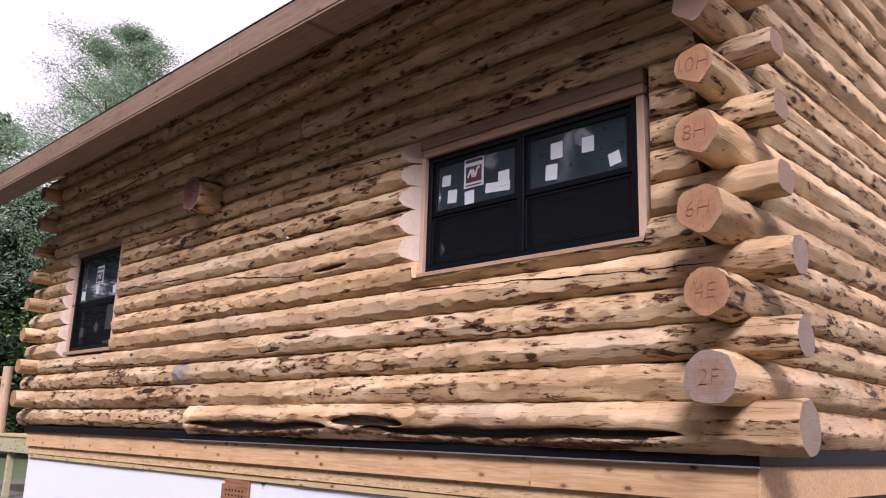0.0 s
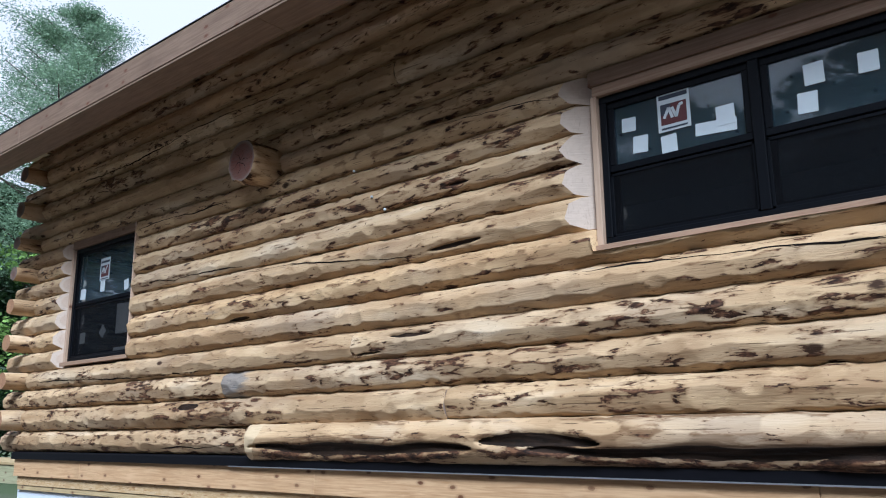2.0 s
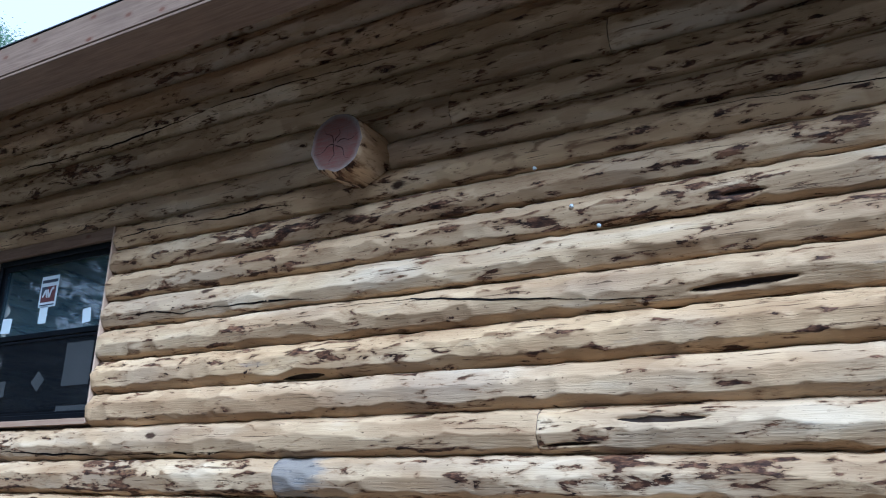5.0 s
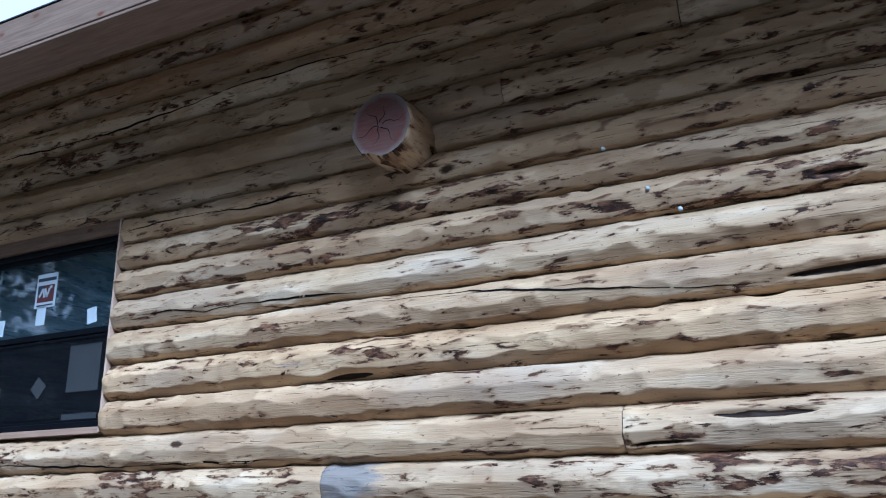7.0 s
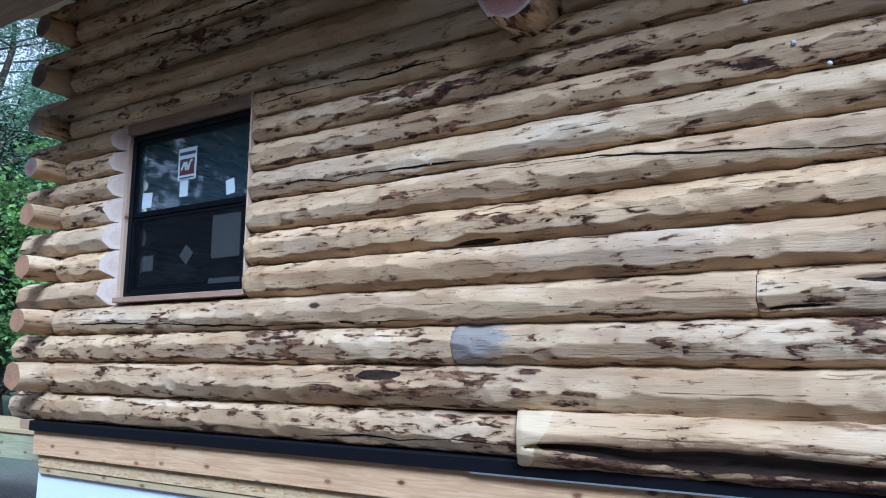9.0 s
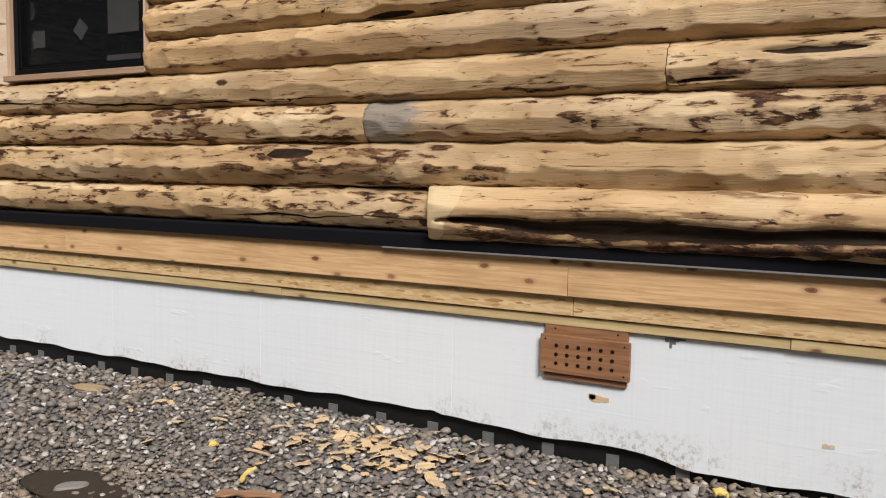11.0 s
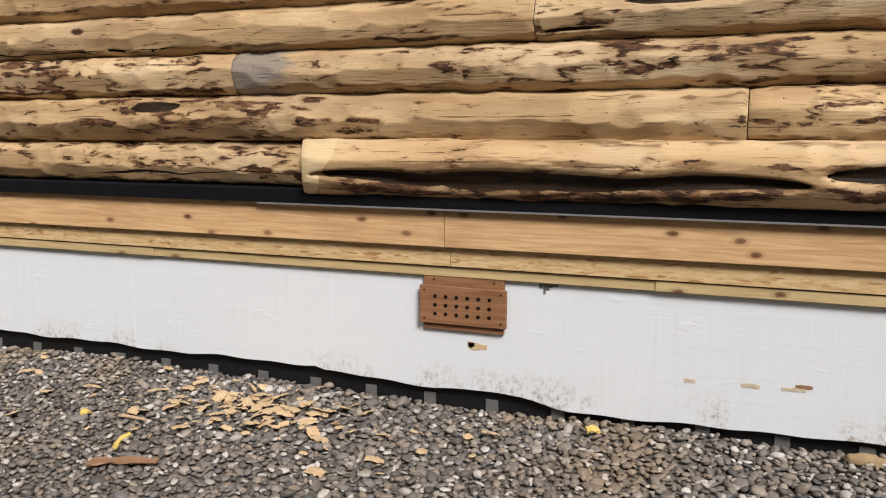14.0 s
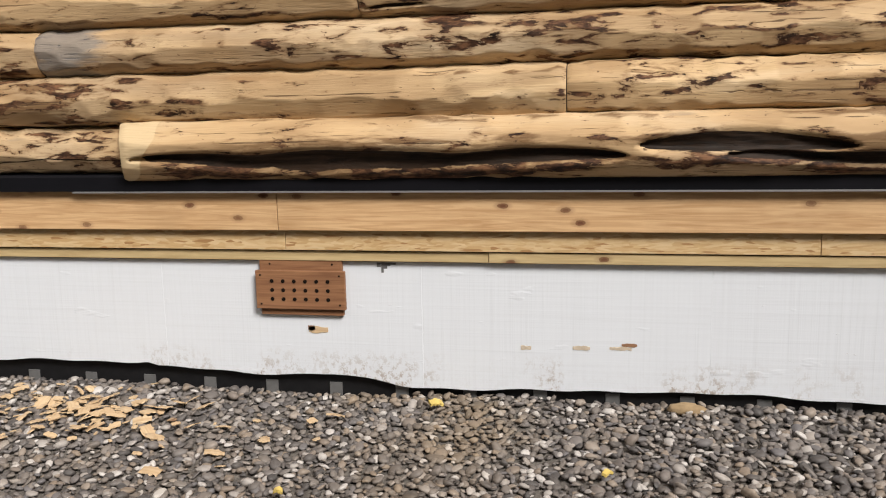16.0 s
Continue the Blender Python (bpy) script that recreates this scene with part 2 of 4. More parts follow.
def foam_material():
    """White rigid foam board: faint stucco grid, scuffs, dirt splashed up from the gravel."""
    m, n, l, p = mat("foam_board")
    tc = n.new("ShaderNodeTexCoord")
    sep = n.new("ShaderNodeSeparateXYZ")
    l.new(tc.outputs["Object"], sep.inputs[0])
    gx = noise_tex(n, l, coords(n, l, (55, 1, 1.5)), 1.0, 2)
    gz = noise_tex(n, l, coords(n, l, (1.2, 1, 60)), 1.0, 2)
    grid = math_node(n, l, "ADD", math_node(n, l, "POWER", gx, 3.0), math_node(n, l, "POWER", gz, 3.0))
    col = mix(n, l, math_node(n, l, "MULTIPLY", grid, 0.40), (0.66, 0.695, 0.745), (0.47, 0.49, 0.515))
    soft = noise_tex(n, l, coords(n, l), 1.6, 4)
    col = mix(n, l, math_node(n, l, "MULTIPLY", soft, 0.3), col, (0.65, 0.67, 0.70))
    spots = noise_tex(n, l, coords(n, l, (1, 1, 0.8)), 34, 6, 0.8)
    splash = noise_tex(n, l, coords(n, l, (1, 1, 0.5)), 2.4, 3)
    low = ramp(n, l, sep.outputs["Z"], [(0.03, grey(1)), (0.22, grey(0.0))])
    dirt = math_node(n, l, "MULTIPLY", math_node(n, l, "MULTIPLY", low, ramp(n, l, splash, [(0.52, grey(0.08)), (0.60, grey(1))])), ramp(n, l, spots, [(0.50, grey(0.1)), (0.57, grey(1))]))
    col = mix(n, l, math_node(n, l, "MULTIPLY", dirt, 0.8), col, (0.22, 0.14, 0.07))
    scuff = ramp(n, l, noise_tex(n, l, coords(n, l, (0.6, 1, 1.6)), 13, 5, 0.7), [(0.70, grey(0)), (0.735, grey(1))])
    col = mix(n, l, math_node(n, l, "MULTIPLY", scuff, 0.45), col, (0.33, 0.31, 0.29))
    l.new(col, p.inputs["Base Color"])
    p.inputs["Roughness"].default_value = 0.75
    dents = ramp(n, l, noise_tex(n, l, coords(n, l, (0.5, 1, 1.6)), 7, 3, 0.5), [(0.655, grey(0)), (0.73, grey(1))])
    bump(n, l, p, math_node(n, l, "ADD", math_node(n, l, "ADD", math_node(n, l, "MULTIPLY", grid, 0.6), scuff), math_node(n, l, "MULTIPLY", dents, 1.2)), 0.28, 0.005)
    return m


def pebble_material():
    m, n, l, p = mat("river_pebbles")
    g = n.new("ShaderNodeNewGeometry")
    col = ramp(n, l, g.outputs["Random Per Island"], [(0.0, (0.055, 0.052, 0.053)), (0.22, (0.115, 0.102, 0.096)), (0.42, (0.215, 0.187, 0.163)), (0.62, (0.135, 0.13, 0.137)), (0.76, (0.27, 0.21, 0.155)), (0.88, (0.38, 0.35, 0.325)), (1.0, (0.62, 0.59, 0.56))])
    tc = n.new("ShaderNodeTexCoord")
    fine = noise_tex(n, l, tc.outputs["Object"], 90, 4, 0.65)
    col = mix(n, l, math_node(n, l, "MULTIPLY", fine, 0.45), col, (0.12, 0.105, 0.092))
    sand = ramp(n, l, noise_tex(n, l, tc.outputs["Object"], 1.3, 4), [(0.52, grey(0)), (0.66, grey(1))])
    col = mix(n, l, math_node(n, l, "MULTIPLY", sand, 0.30), col, (0.33, 0.23, 0.115))
    l.new(col, p.inputs["Base Color"])
    p.inputs["Roughness"].default_value = 0.6
    bump(n, l, p, fine, 0.15, 0.003)
    return m


def ground_material():
    m, n, l, p = mat("gravelly_ground")
    tc = n.new("ShaderNodeTexCoord")
    a = noise_tex(n, l, tc.outputs["Object"], 22, 6, 0.7)
    b = noise_tex(n, l, tc.outputs["Object"], 0.25, 4)
    col = ramp(n, l, a, [(0.3, (0.07, 0.062, 0.055)), (0.6, (0.17, 0.152, 0.133)), (0.8, (0.32, 0.29, 0.255))])
    ln = n.new("ShaderNodeVectorMath")
    ln.operation = "LENGTH"
    l.new(tc.outputs["Object"], ln.inputs[0])
    far = ramp(n, l, math_node(n, l, "ADD", math_node(n, l, "DIVIDE", ln.outputs["Value"], 60), math_node(n, l, "MULTIPLY", b, 0.2)), [(0.38, grey(0)), (0.5, grey(1))])
    col = mix(n, l, far, col, (0.06, 0.085, 0.03))
    l.new(col, p.inputs["Base Color"])
    p.inputs["Roughness"].default_value = 0.9
    bump(n, l, p, a, 0.6, 0.03)
    return m


def leaf_material(name, a, b):
    m, n, l, p = mat(name)
    g = n.new("ShaderNodeNewGeometry")
    col = ramp(n, l, g.outputs["Random Per Island"], [(0.0, a), (0.7, b), (1.0, tuple(min(1, c * 1.6) for c in b))])
    l.new(col, p.inputs["Base Color"])
    p.inputs["Roughness"].default_value = 0.55
    tr = n.new("ShaderNodeBsdfTranslucent")
    l.new(col, tr.inputs["Color"])
    ms = n.new("ShaderNodeMixShader")
    ms.inputs[0].default_value = 0.35
    l.new(p.outputs[0], ms.inputs[1])
    l.new(tr.outputs[0], ms.inputs[2])
    l.new(ms.outputs[0], n["Material Output"].inputs["Surface"])
    return m


def glass_material():
    m, n, l, p = mat("window_glass")
    p.inputs["Base Color"].default_value = (0.80, 0.88, 0.92, 1)
    p.inputs["Roughness"].default_value = 0.02
    p.inputs["Transmission Weight"].default_value = 1.0
    p.inputs["IOR"].default_value = 1.5
    # bluish diffuse share imitates bright sky haze reflected in the panes
    haze, ms = n.new("ShaderNodeBsdfDiffuse"), n.new("ShaderNodeMixShader")
    haze_noise = noise_tex(n, l, coords(n, l), 3.5, 4)
    l.new(ramp(n, l, haze_noise, [(0.3, (0.26, 0.42, 0.52)), (0.7, (0.44, 0.60, 0.70))]), haze.inputs["Color"])
    ms.inputs[0].default_value = 0.032
    l.new(p.outputs[0], ms.inputs[1])
    l.new(haze.outputs[0], ms.inputs[2])
    l.new(ms.outputs[0], n["Material Output"].inputs["Surface"])
    return m


def screen_material():
    """Fine dark insect mesh."""
    m, n, l, p = mat("insect_screen")
    p.inputs["Base Color"].default_value = (0.006, 0.006, 0.007, 1)
    p.inputs["Roughness"].default_value = 0.8
    p.inputs["Specular IOR Level"].default_value = 0.05
    p.inputs["Alpha"].default_value = 0.5
    return m


LOG = log_material()
END_GREY = end_material("greyed_log_end", (0.28, 0.21, 0.16), (0.27, 0.165, 0.11))
END_PALE = end_material("pale_sawn_bevel", (0.51, 0.405, 0.315), (0.48, 0.36, 0.265), 12, 0.075, 0.4)
END_FRESH = end_material("fresh_log_end", (0.37, 0.20, 0.10), (0.34, 0.16, 0.072), 44, 0.10, 1.2)
END_RED = end_material("stained_log_end", (0.21, 0.17, 0.135), (0.125, 0.036, 0.022), 30, 0.165)
CEDAR = board_material("cedar_board", (0.63, 0.42, 0.23), (0.45, 0.265, 0.125))
FASCIA = board_material("weathered_fascia", (0.235, 0.16, 0.108), (0.15, 0.095, 0.062))
BUCK = board_material("pale_pine_trim", (0.36, 0.24, 0.16), (0.26, 0.16, 0.098))
BUCK_Z = board_material("pale_pine_jamb", (0.50, 0.36, 0.255), (0.40, 0.27, 0.175), axis="z")
HEAD = board_material("brown_head_board", (0.25, 0.16, 0.10), (0.17, 0.10, 0.06))
TREATED = board_material("treated_lumber", (0.52, 0.40, 0.215), (0.38, 0.275, 0.135))
TREATED_GREEN = board_material("green_treated_lumber", (0.42, 0.40, 0.24), (0.28, 0.27, 0.15))
VENT_WOOD = board_material("redwood_vent", (0.28, 0.14, 0.07), (0.175, 0.08, 0.04))
OSB = osb_material()
FOAM = foam_material()
BLACK = plain_material("black_flashing", (0.006, 0.006, 0.008), 0.5, 0.0, 0.2, 12, 0.12)
HEM = plain_material("bare_metal_hem", (0.55, 0.54, 0.56), 0.35, 0.8, 0.1)
MEMBRANE = plain_material("black_membrane", (0.010, 0.010, 0.011), 0.5, 0.0, 0.5, 25, 0.2)
TAB = plain_material("grey_plastic_tab", (0.12, 0.12, 0.12), 0.5, 0.0, 0.25, 30)
FRAME = plain_material("black_window_frame", (0.004, 0.0045, 0.006), 0.4, 0.0, 0.2, 6, 0.12)
GLASS = glass_material()
SCREEN = screen_material()
PAPER = plain_material("white_paper", (0.50, 0.53, 0.54), 0.7, 0.0, 0.06, 20)
INK_RED = plain_material("dull_red_print", (0.08, 0.02, 0.02), 0.7)
INK_DARK = plain_material("dark_print", (0.03, 0.035, 0.05), 0.7)
MARKER = plain_material("red_brown_marker", (0.22, 0.09, 0.05), 0.8, 0.0, 0.4, 40)
CRACK = plain_material("dark_split", (0.008, 0.006, 0.005), 0.95, 0.0, 0.3, 30, 0.1)
HOLE = plain_material("dark_hole", (0.01, 0.007, 0.005), 0.95, 0.0, 0.2, 30, 0.1)
STEEL = plain_material("steel_nail", (0.55, 0.53, 0.5), 0.35, 0.9)
SCUFF = plain_material("torn_foam_skin", (0.50, 0.42, 0.32), 0.85, 0.0, 0.4, 40)
CHIP = board_material("fresh_wood_chip", (0.60, 0.46, 0.29), (0.48, 0.33, 0.19))
YELLOW = plain_material("yellow_shaving", (0.62, 0.47, 0.13), 0.6, 0.0, 0.15, 30)
BARK = board_material("red_brown_bark_strip", (0.33, 0.19, 0.11), (0.22, 0.115, 0.06))
STONE = plain_material("flat_grey_stone", (0.20, 0.19, 0.18), 0.7, 0.0, 0.3, 18)
PALE_ROCK = plain_material("pale_stone", (0.50, 0.47, 0.43), 0.7, 0.0, 0.25, 18)
SOIL = plain_material("dark_soil", (0.04, 0.031, 0.024), 0.95, 0.0, 0.5, 40, 0.2)
SAND = plain_material("sawdust_and_sand", (0.30, 0.215, 0.12), 0.95, 0.0, 0.3, 30)
PEBBLE = pebble_material()
GROUND = ground_material()
ROOFING = plain_material("dark_roofing", (0.03, 0.032, 0.034), 0.8, 0.0, 0.3, 20)
DECKING = board_material("roof_deck_boards", (0.46, 0.33, 0.21), (0.34, 0.23, 0.14))
PLAIN_IN = plain_material("unfinished_inside", (0.16, 0.12, 0.085), 0.8, 0.0, 0.25, 3)
PANEL_REFLECTION = plain_material("pale_panel_reflection", (0.62, 0.62, 0.6), 0.8)
TRUNK = plain_material("tree_bark", (0.085, 0.062, 0.048), 0.9, 0.0, 0.4, 14)
LEAF_PINE = leaf_material("pine_needles", (0.11, 0.18, 0.11), (0.24, 0.34, 0.21))
LEAF_DARK = leaf_material("spruce_needles", (0.014, 0.035, 0.014), (0.04, 0.075, 0.025))
LEAF_LIGHT = leaf_material("broad_leaves", (0.09, 0.16, 0.03), (0.21, 0.33, 0.08))


# ---- mesh helpers ----
def part(name, bm, material, parent=None, label="", at=None):
    """Links a bmesh as one mesh object, under a thing or a part."""
    me = bpy.data.meshes.new(name)
    bm.to_mesh(me)
    bm.free()
    for m in material if isinstance(material, (list, tuple)) else [material]:
        me.materials.append(m)
    ob = new(name, me)
    if at is not None:
        ob.matrix_world = at if isinstance(at, Matrix) else Matrix.Translation(at)
    if parent is not None:
        ob.parent = parent
        ob.matrix_parent_inverse = parent.matrix_basis.inverted()
    if label:
        ob["label"] = label
    return ob


def holder(name, at=(0, 0, 0), label="", category="", group="", kind=""):
    ob = new(name)
    ob.location = at
    ob.empty_display_size = 0.1
    return tagged(ob, label, category, group, kind)


def box(bm, x0, y0, z0, x1, y1, z1, bevel=0.0):
    made = bmesh.ops.create_cube(bm, size=1.0)["verts"]
    bmesh.ops.transform(bm, verts=made, matrix=Matrix.Translation(((x0 + x1) / 2, (y0 + y1) / 2, (z0 + z1) / 2)) @ Matrix.Diagonal((x1 - x0, y1 - y0, z1 - z0, 1)))
    if bevel:
        edges = {e for v in made for e in v.link_edges}
        bmesh.ops.bevel(bm, geom=list(edges), offset=bevel, segments=1, affect="EDGES", profile=0.5)
    return bm


def box_part(name, lo, hi, material, parent=None, bevel=0.003, label=""):
    """A box between two corners, with its origin at its middle."""
    c = [(a + b) / 2 for a, b in zip(lo, hi)]
    bm = box(bmesh.new(), *[a - m for a, m in zip(lo, c)], *[b - m for b, m in zip(hi, c)], bevel)
    return part(name, bm, material, parent, label, c)


def prism(bm, outline, y0, y1):
    """A closed outline in x and z, drawn out from y0 to y1."""
    a = [bm.verts.new((x, y0, z)) for x, z in outline]
    b = [bm.verts.new((x, y1, z)) for x, z in outline]
    bm.faces.new(a)
    bm.faces.new(list(reversed(b)))
    for i in range(len(a)):
        j = (i + 1) % len(a)
        bm.faces.new((a[j], a[i], b[i], b[j]))
    bmesh.ops.recalc_face_normals(bm, faces=bm.faces)
    return bm


# ---- logs ----
COURSES = [1.19, 1.424, 1.667, 1.886, 2.105, 2.327, 2.55, 2.77, 2.98, 3.18, 3.37, 3.56, 3.745, 3.96, 4.19, 4.42, 4.64, 4.86, 5.08]
WALL_Y, FRONT = 4.75, 4.61            # middle of the front wall's logs, and their outermost line
SIDE_R, SIDE_L = -2.27, -12.62        # middles of the two side walls
LOG_COUNT = [0]


def log(name, parent, place, length, half, step=0.019, segs=86, ends=(END_GREY, END_GREY), shear=(0.0, 0.0), clip=None, scar_and_shade=None, blue=None,
        radius=None, label="", seed=None, hew=(), hew_end=(), splits=(), knife=1.0, fresh=None, rough=0.0):
    """A hand-peeled log along its own x, its outer side towards -y. place: its pose; half: half the height of its course. shear: how far an end
    runs out towards the back. clip: (from, to, height) planed flat on top. scar: (from, to, angle, width) hollows. blue: (from, to) stained.
    fresh: (along, slope) sawn pale at the first end. rough: how badly it was peeled.
    hew, hew_end: (angle, depth) flats hewn at the two ends. splits: drying cracks, as rows of (along, up)."""
    LOG_COUNT[0] += 1
    rng = np.random.default_rng(1000 + LOG_COUNT[0] if seed is None else seed)
    R0 = radius or half * 1.11
    rings = max(8, int(length / step))
    s = np.linspace(0, length, rings)
    front = np.linspace(radians(-108), radians(108), segs - 6)
    back = np.linspace(radians(108), radians(252), 8)[1:-1]
    phi = np.r_[front, back]
    S, P = s[:, None], phi[None, :]
    ph = rng.uniform(0, 6.28, 6)
    R = R0 * (1 + 0.018 * np.sin(S * 0.9 + ph[0]) + 0.012 * np.sin(S * 2.3 + ph[1]) + 0.012 * np.sin(2 * P + S * 0.7 + ph[2]) + 0.008 * np.sin(3 * P - S * 1.7 + ph[3]))
    for _ in range(int(length * 1.1)):      # swellings round the knots
        a, b = rng.uniform(0, length), rng.uniform(-1.6, 1.6)
        R = R + rng.uniform(0.004, 0.012) * np.exp(-((S - a) / rng.uniform(0.04, 0.10)) ** 2 - ((P - b) / 0.28) ** 2)
    r = R.copy()
    tone = np.full_like(r, 0.55)
    strokes = []                             # flat strokes of the drawknife, in lanes along the log
    lane = radians(rng.uniform(36, 50))
    off = rng.uniform(-0.25, 0.25)
    for k in range(-4, 5):
        a = -rng.uniform(0, 0.5)
        while a < length + 0.3:
            reach = rng.uniform(0.07, 0.24) * (1.8 if rng.random() < 0.15 else 1.0)
            strokes.append((a + reach, (k + 0.5) * lane + off + rng.normal(0, 0.07), R0 * rng.uniform(0.05, 0.15), reach))
            a += reach * rng.uniform(0.9, 1.5)
    for _ in range(int(length * 12)):        # short chips across the ridges
        strokes.append((rng.uniform(0, length), rng.uniform(-1.7, 1.7), rng.uniform(0.006, 0.016), rng.uniform(0.04, 0.11)))
    for a, b, d, reach in strokes:
        d = d * knife
        i0, i1 = np.searchsorted(s, [a - reach, a + reach])
        if i1 - i0 < 1:
            continue
        da = phi - b
        near = np.abs(da) < 0.9
        cut = (R0 - d + d * ((S[i0:i1] - a) / reach) ** 2) / np.cos(np.where(near, da, 0))[None, :]
        won = near[None, :] & (cut < r[i0:i1])
        r[i0:i1] = np.where(won, cut, r[i0:i1])
        tone[i0:i1] = np.where(won, rng.uniform(0, 1), tone[i0:i1])
    for flats, dist in ((hew, S), (hew_end, length - S)):
        for ang, depth in flats:
            da = (phi - radians(ang) + math.pi) % (2 * math.pi) - math.pi
            near = np.abs(da) < 1.0
            cut = (R0 - depth * np.clip(1 - (dist / 0.42) ** 4, 0, 1)) / np.cos(np.where(near, da, 0))[None, :]
            r = np.where(near[None, :] & (dist < 0.42), np.minimum(r, cut), r)
    bark = np.clip(1 - (R - r) / 0.0022, 0, 1)
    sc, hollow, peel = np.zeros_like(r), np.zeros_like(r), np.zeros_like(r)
    for f, t, ang, wid in scar_and_shade or ():
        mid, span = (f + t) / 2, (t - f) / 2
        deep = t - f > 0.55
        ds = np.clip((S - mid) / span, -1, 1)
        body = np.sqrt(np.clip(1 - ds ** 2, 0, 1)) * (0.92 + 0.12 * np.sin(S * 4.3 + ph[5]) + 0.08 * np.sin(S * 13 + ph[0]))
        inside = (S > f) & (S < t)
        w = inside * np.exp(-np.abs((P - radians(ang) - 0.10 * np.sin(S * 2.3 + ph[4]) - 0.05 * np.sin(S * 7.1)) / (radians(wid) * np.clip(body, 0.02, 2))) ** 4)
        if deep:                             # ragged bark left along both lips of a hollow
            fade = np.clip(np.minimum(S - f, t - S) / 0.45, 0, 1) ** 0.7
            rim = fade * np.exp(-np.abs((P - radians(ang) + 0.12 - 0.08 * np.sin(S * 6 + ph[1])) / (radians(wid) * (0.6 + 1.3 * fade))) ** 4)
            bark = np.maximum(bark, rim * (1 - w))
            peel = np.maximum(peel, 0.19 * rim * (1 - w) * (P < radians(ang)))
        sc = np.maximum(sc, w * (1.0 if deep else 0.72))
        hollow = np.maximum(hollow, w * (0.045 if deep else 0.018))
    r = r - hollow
    bl = np.zeros_like(r)
    if blue:
        bl = np.clip(1 - np.abs(S - (blue[0] + blue[1]) / 2) / ((blue[1] - blue[0]) / 2), 0, 1) ** 0.6 + 0 * P
    new_cut = np.zeros_like(r)
    if fresh:
        new_cut = np.clip(0.5 + 12 * (fresh[0] + fresh[1] * P - S + 0.012 * np.sin(P * 5)), 0, 1)
        sc, bark = sc * (1 - new_cut), bark * (1 - new_cut)
    r[0] *= 0.955                            # worn arrises at the sawn ends
    r[-1] *= 0.955
    y, z = -r * np.cos(P), r * np.sin(P)
    x = S + 0 * P
    if clip:
        inside = (x > clip[0]) & (x < clip[1])
        z = np.where(inside, np.minimum(z, clip[2]), z)
    for side, k in enumerate(shear):
        if k:
            dist = x if side == 0 else length - x
            w = np.clip(1 - dist / 0.45, 0, 1)
            x = x + (1 if side else -1) * w * k * (y + R0)
    m = len(phi)
    ring = np.arange(rings * m).reshape(rings, m)
    nxt = np.roll(ring, -1, 1)
    quads = np.stack([ring[:-1], nxt[:-1], nxt[1:], ring[1:]], -1).reshape(-1, 4)
    co = np.stack([x, y, z], -1).reshape(-1, 3)
    caps = [co.reshape(rings, m, 3)[0], co.reshape(rings, m, 3)[-1]]
    nv = len(co)
    co = np.concatenate([co, *caps])
    loops = np.concatenate([quads.ravel(), nv + np.arange(m), nv + m + np.arange(m)[::-1]])
    starts = np.concatenate([np.arange(len(quads)) * 4, [len(quads) * 4, len(quads) * 4 + m]])
    me = bpy.data.meshes.new(name)
    me.vertices.add(len(co))
    me.vertices.foreach_set("co", co.ravel())
    me.loops.add(len(loops))
    me.loops.foreach_set("vertex_index", loops.astype(np.int32))
    me.polygons.add(len(starts))
    me.polygons.foreach_set("loop_start", starts.astype(np.int32))
    mats = np.zeros(len(starts), np.int32)
    mats[-2:] = (1, 2)
    me.update(calc_edges=True)
    for mt in (LOG, *ends):
        me.materials.append(mt)
    me.polygons.foreach_set("material_index", mats)
    smooth = np.ones(len(starts), bool)
    smooth[-2:] = False
    me.polygons.foreach_set("use_smooth", smooth)
    for key, val in (("bark", bark), ("scar_and_shade", sc), ("blue", bl), ("tone", tone), ("fresh", new_cut), ("rough", peel * (1 - new_cut) + rough)):
        a = me.attributes.new(key, "FLOAT", "POINT")
        a.data.foreach_set("value", np.concatenate([val.ravel(), np.zeros(2 * m)]).astype(np.float32))
    me.validate()
    ob = new(name, me)
    ob.matrix_world = place
    if parent is not None:
        ob.parent = parent
    if label:
        ob["label"] = label
    for line in splits:                      # dark drying cracks that follow the grain
        pts = np.array(line, float)
        ss = np.arange(pts[0, 0], pts[-1, 0], 0.02)
        zz = np.interp(ss, pts[:, 0], pts[:, 1]) + 0.0035 * np.sin(ss * 9 + ph[0]) + 0.002 * np.sin(ss * 31 + ph[1])
        wide = 0.0045 * np.clip(np.minimum(ss - ss[0], ss[-1] - ss) / 0.3, 0.15, 1) * (1 + 0.5 * np.sin(ss * 5 + ph[2]))
        V = []
        for q, (a, b, w) in enumerate(zip(ss, zz, wide)):
            for b2 in (b - w, b + w):
                an = math.asin(max(-0.98, min(0.98, b2 / R0)))
                i = min(rings - 1, int(round(a / length * (rings - 1))))
                rr = float(np.interp(an, front, r[i, :len(front)])) + 0.0012
                V.append((a, -rr * math.cos(an), rr * math.sin(an)))
        cm = bpy.data.meshes.new("split")
        cm.from_pydata(V, [], [(2 * q, 2 * q + 2, 2 * q + 3, 2 * q + 1) for q in range(len(ss) - 1)])
        cm.materials.append(CRACK)
        co_ = new("split", cm)
        co_.parent = ob
        co_["label"] = "dark drying crack"
    return ob


def course_mid(i):
    return (COURSES[i] + COURSES[i + 1]) / 2, (COURSES[i + 1] - COURSES[i]) / 2


WIN_1 = dict(x0=-11.66, x1=-10.24, z0=2.17, z1=3.47, left=-11.87, right=-10.20, first=4, last=10)
WIN_2 = dict(x0=-4.77, x1=-2.87, z0=2.44, z1=3.385, left=-5.02, right=-2.76, first=6, last=10)
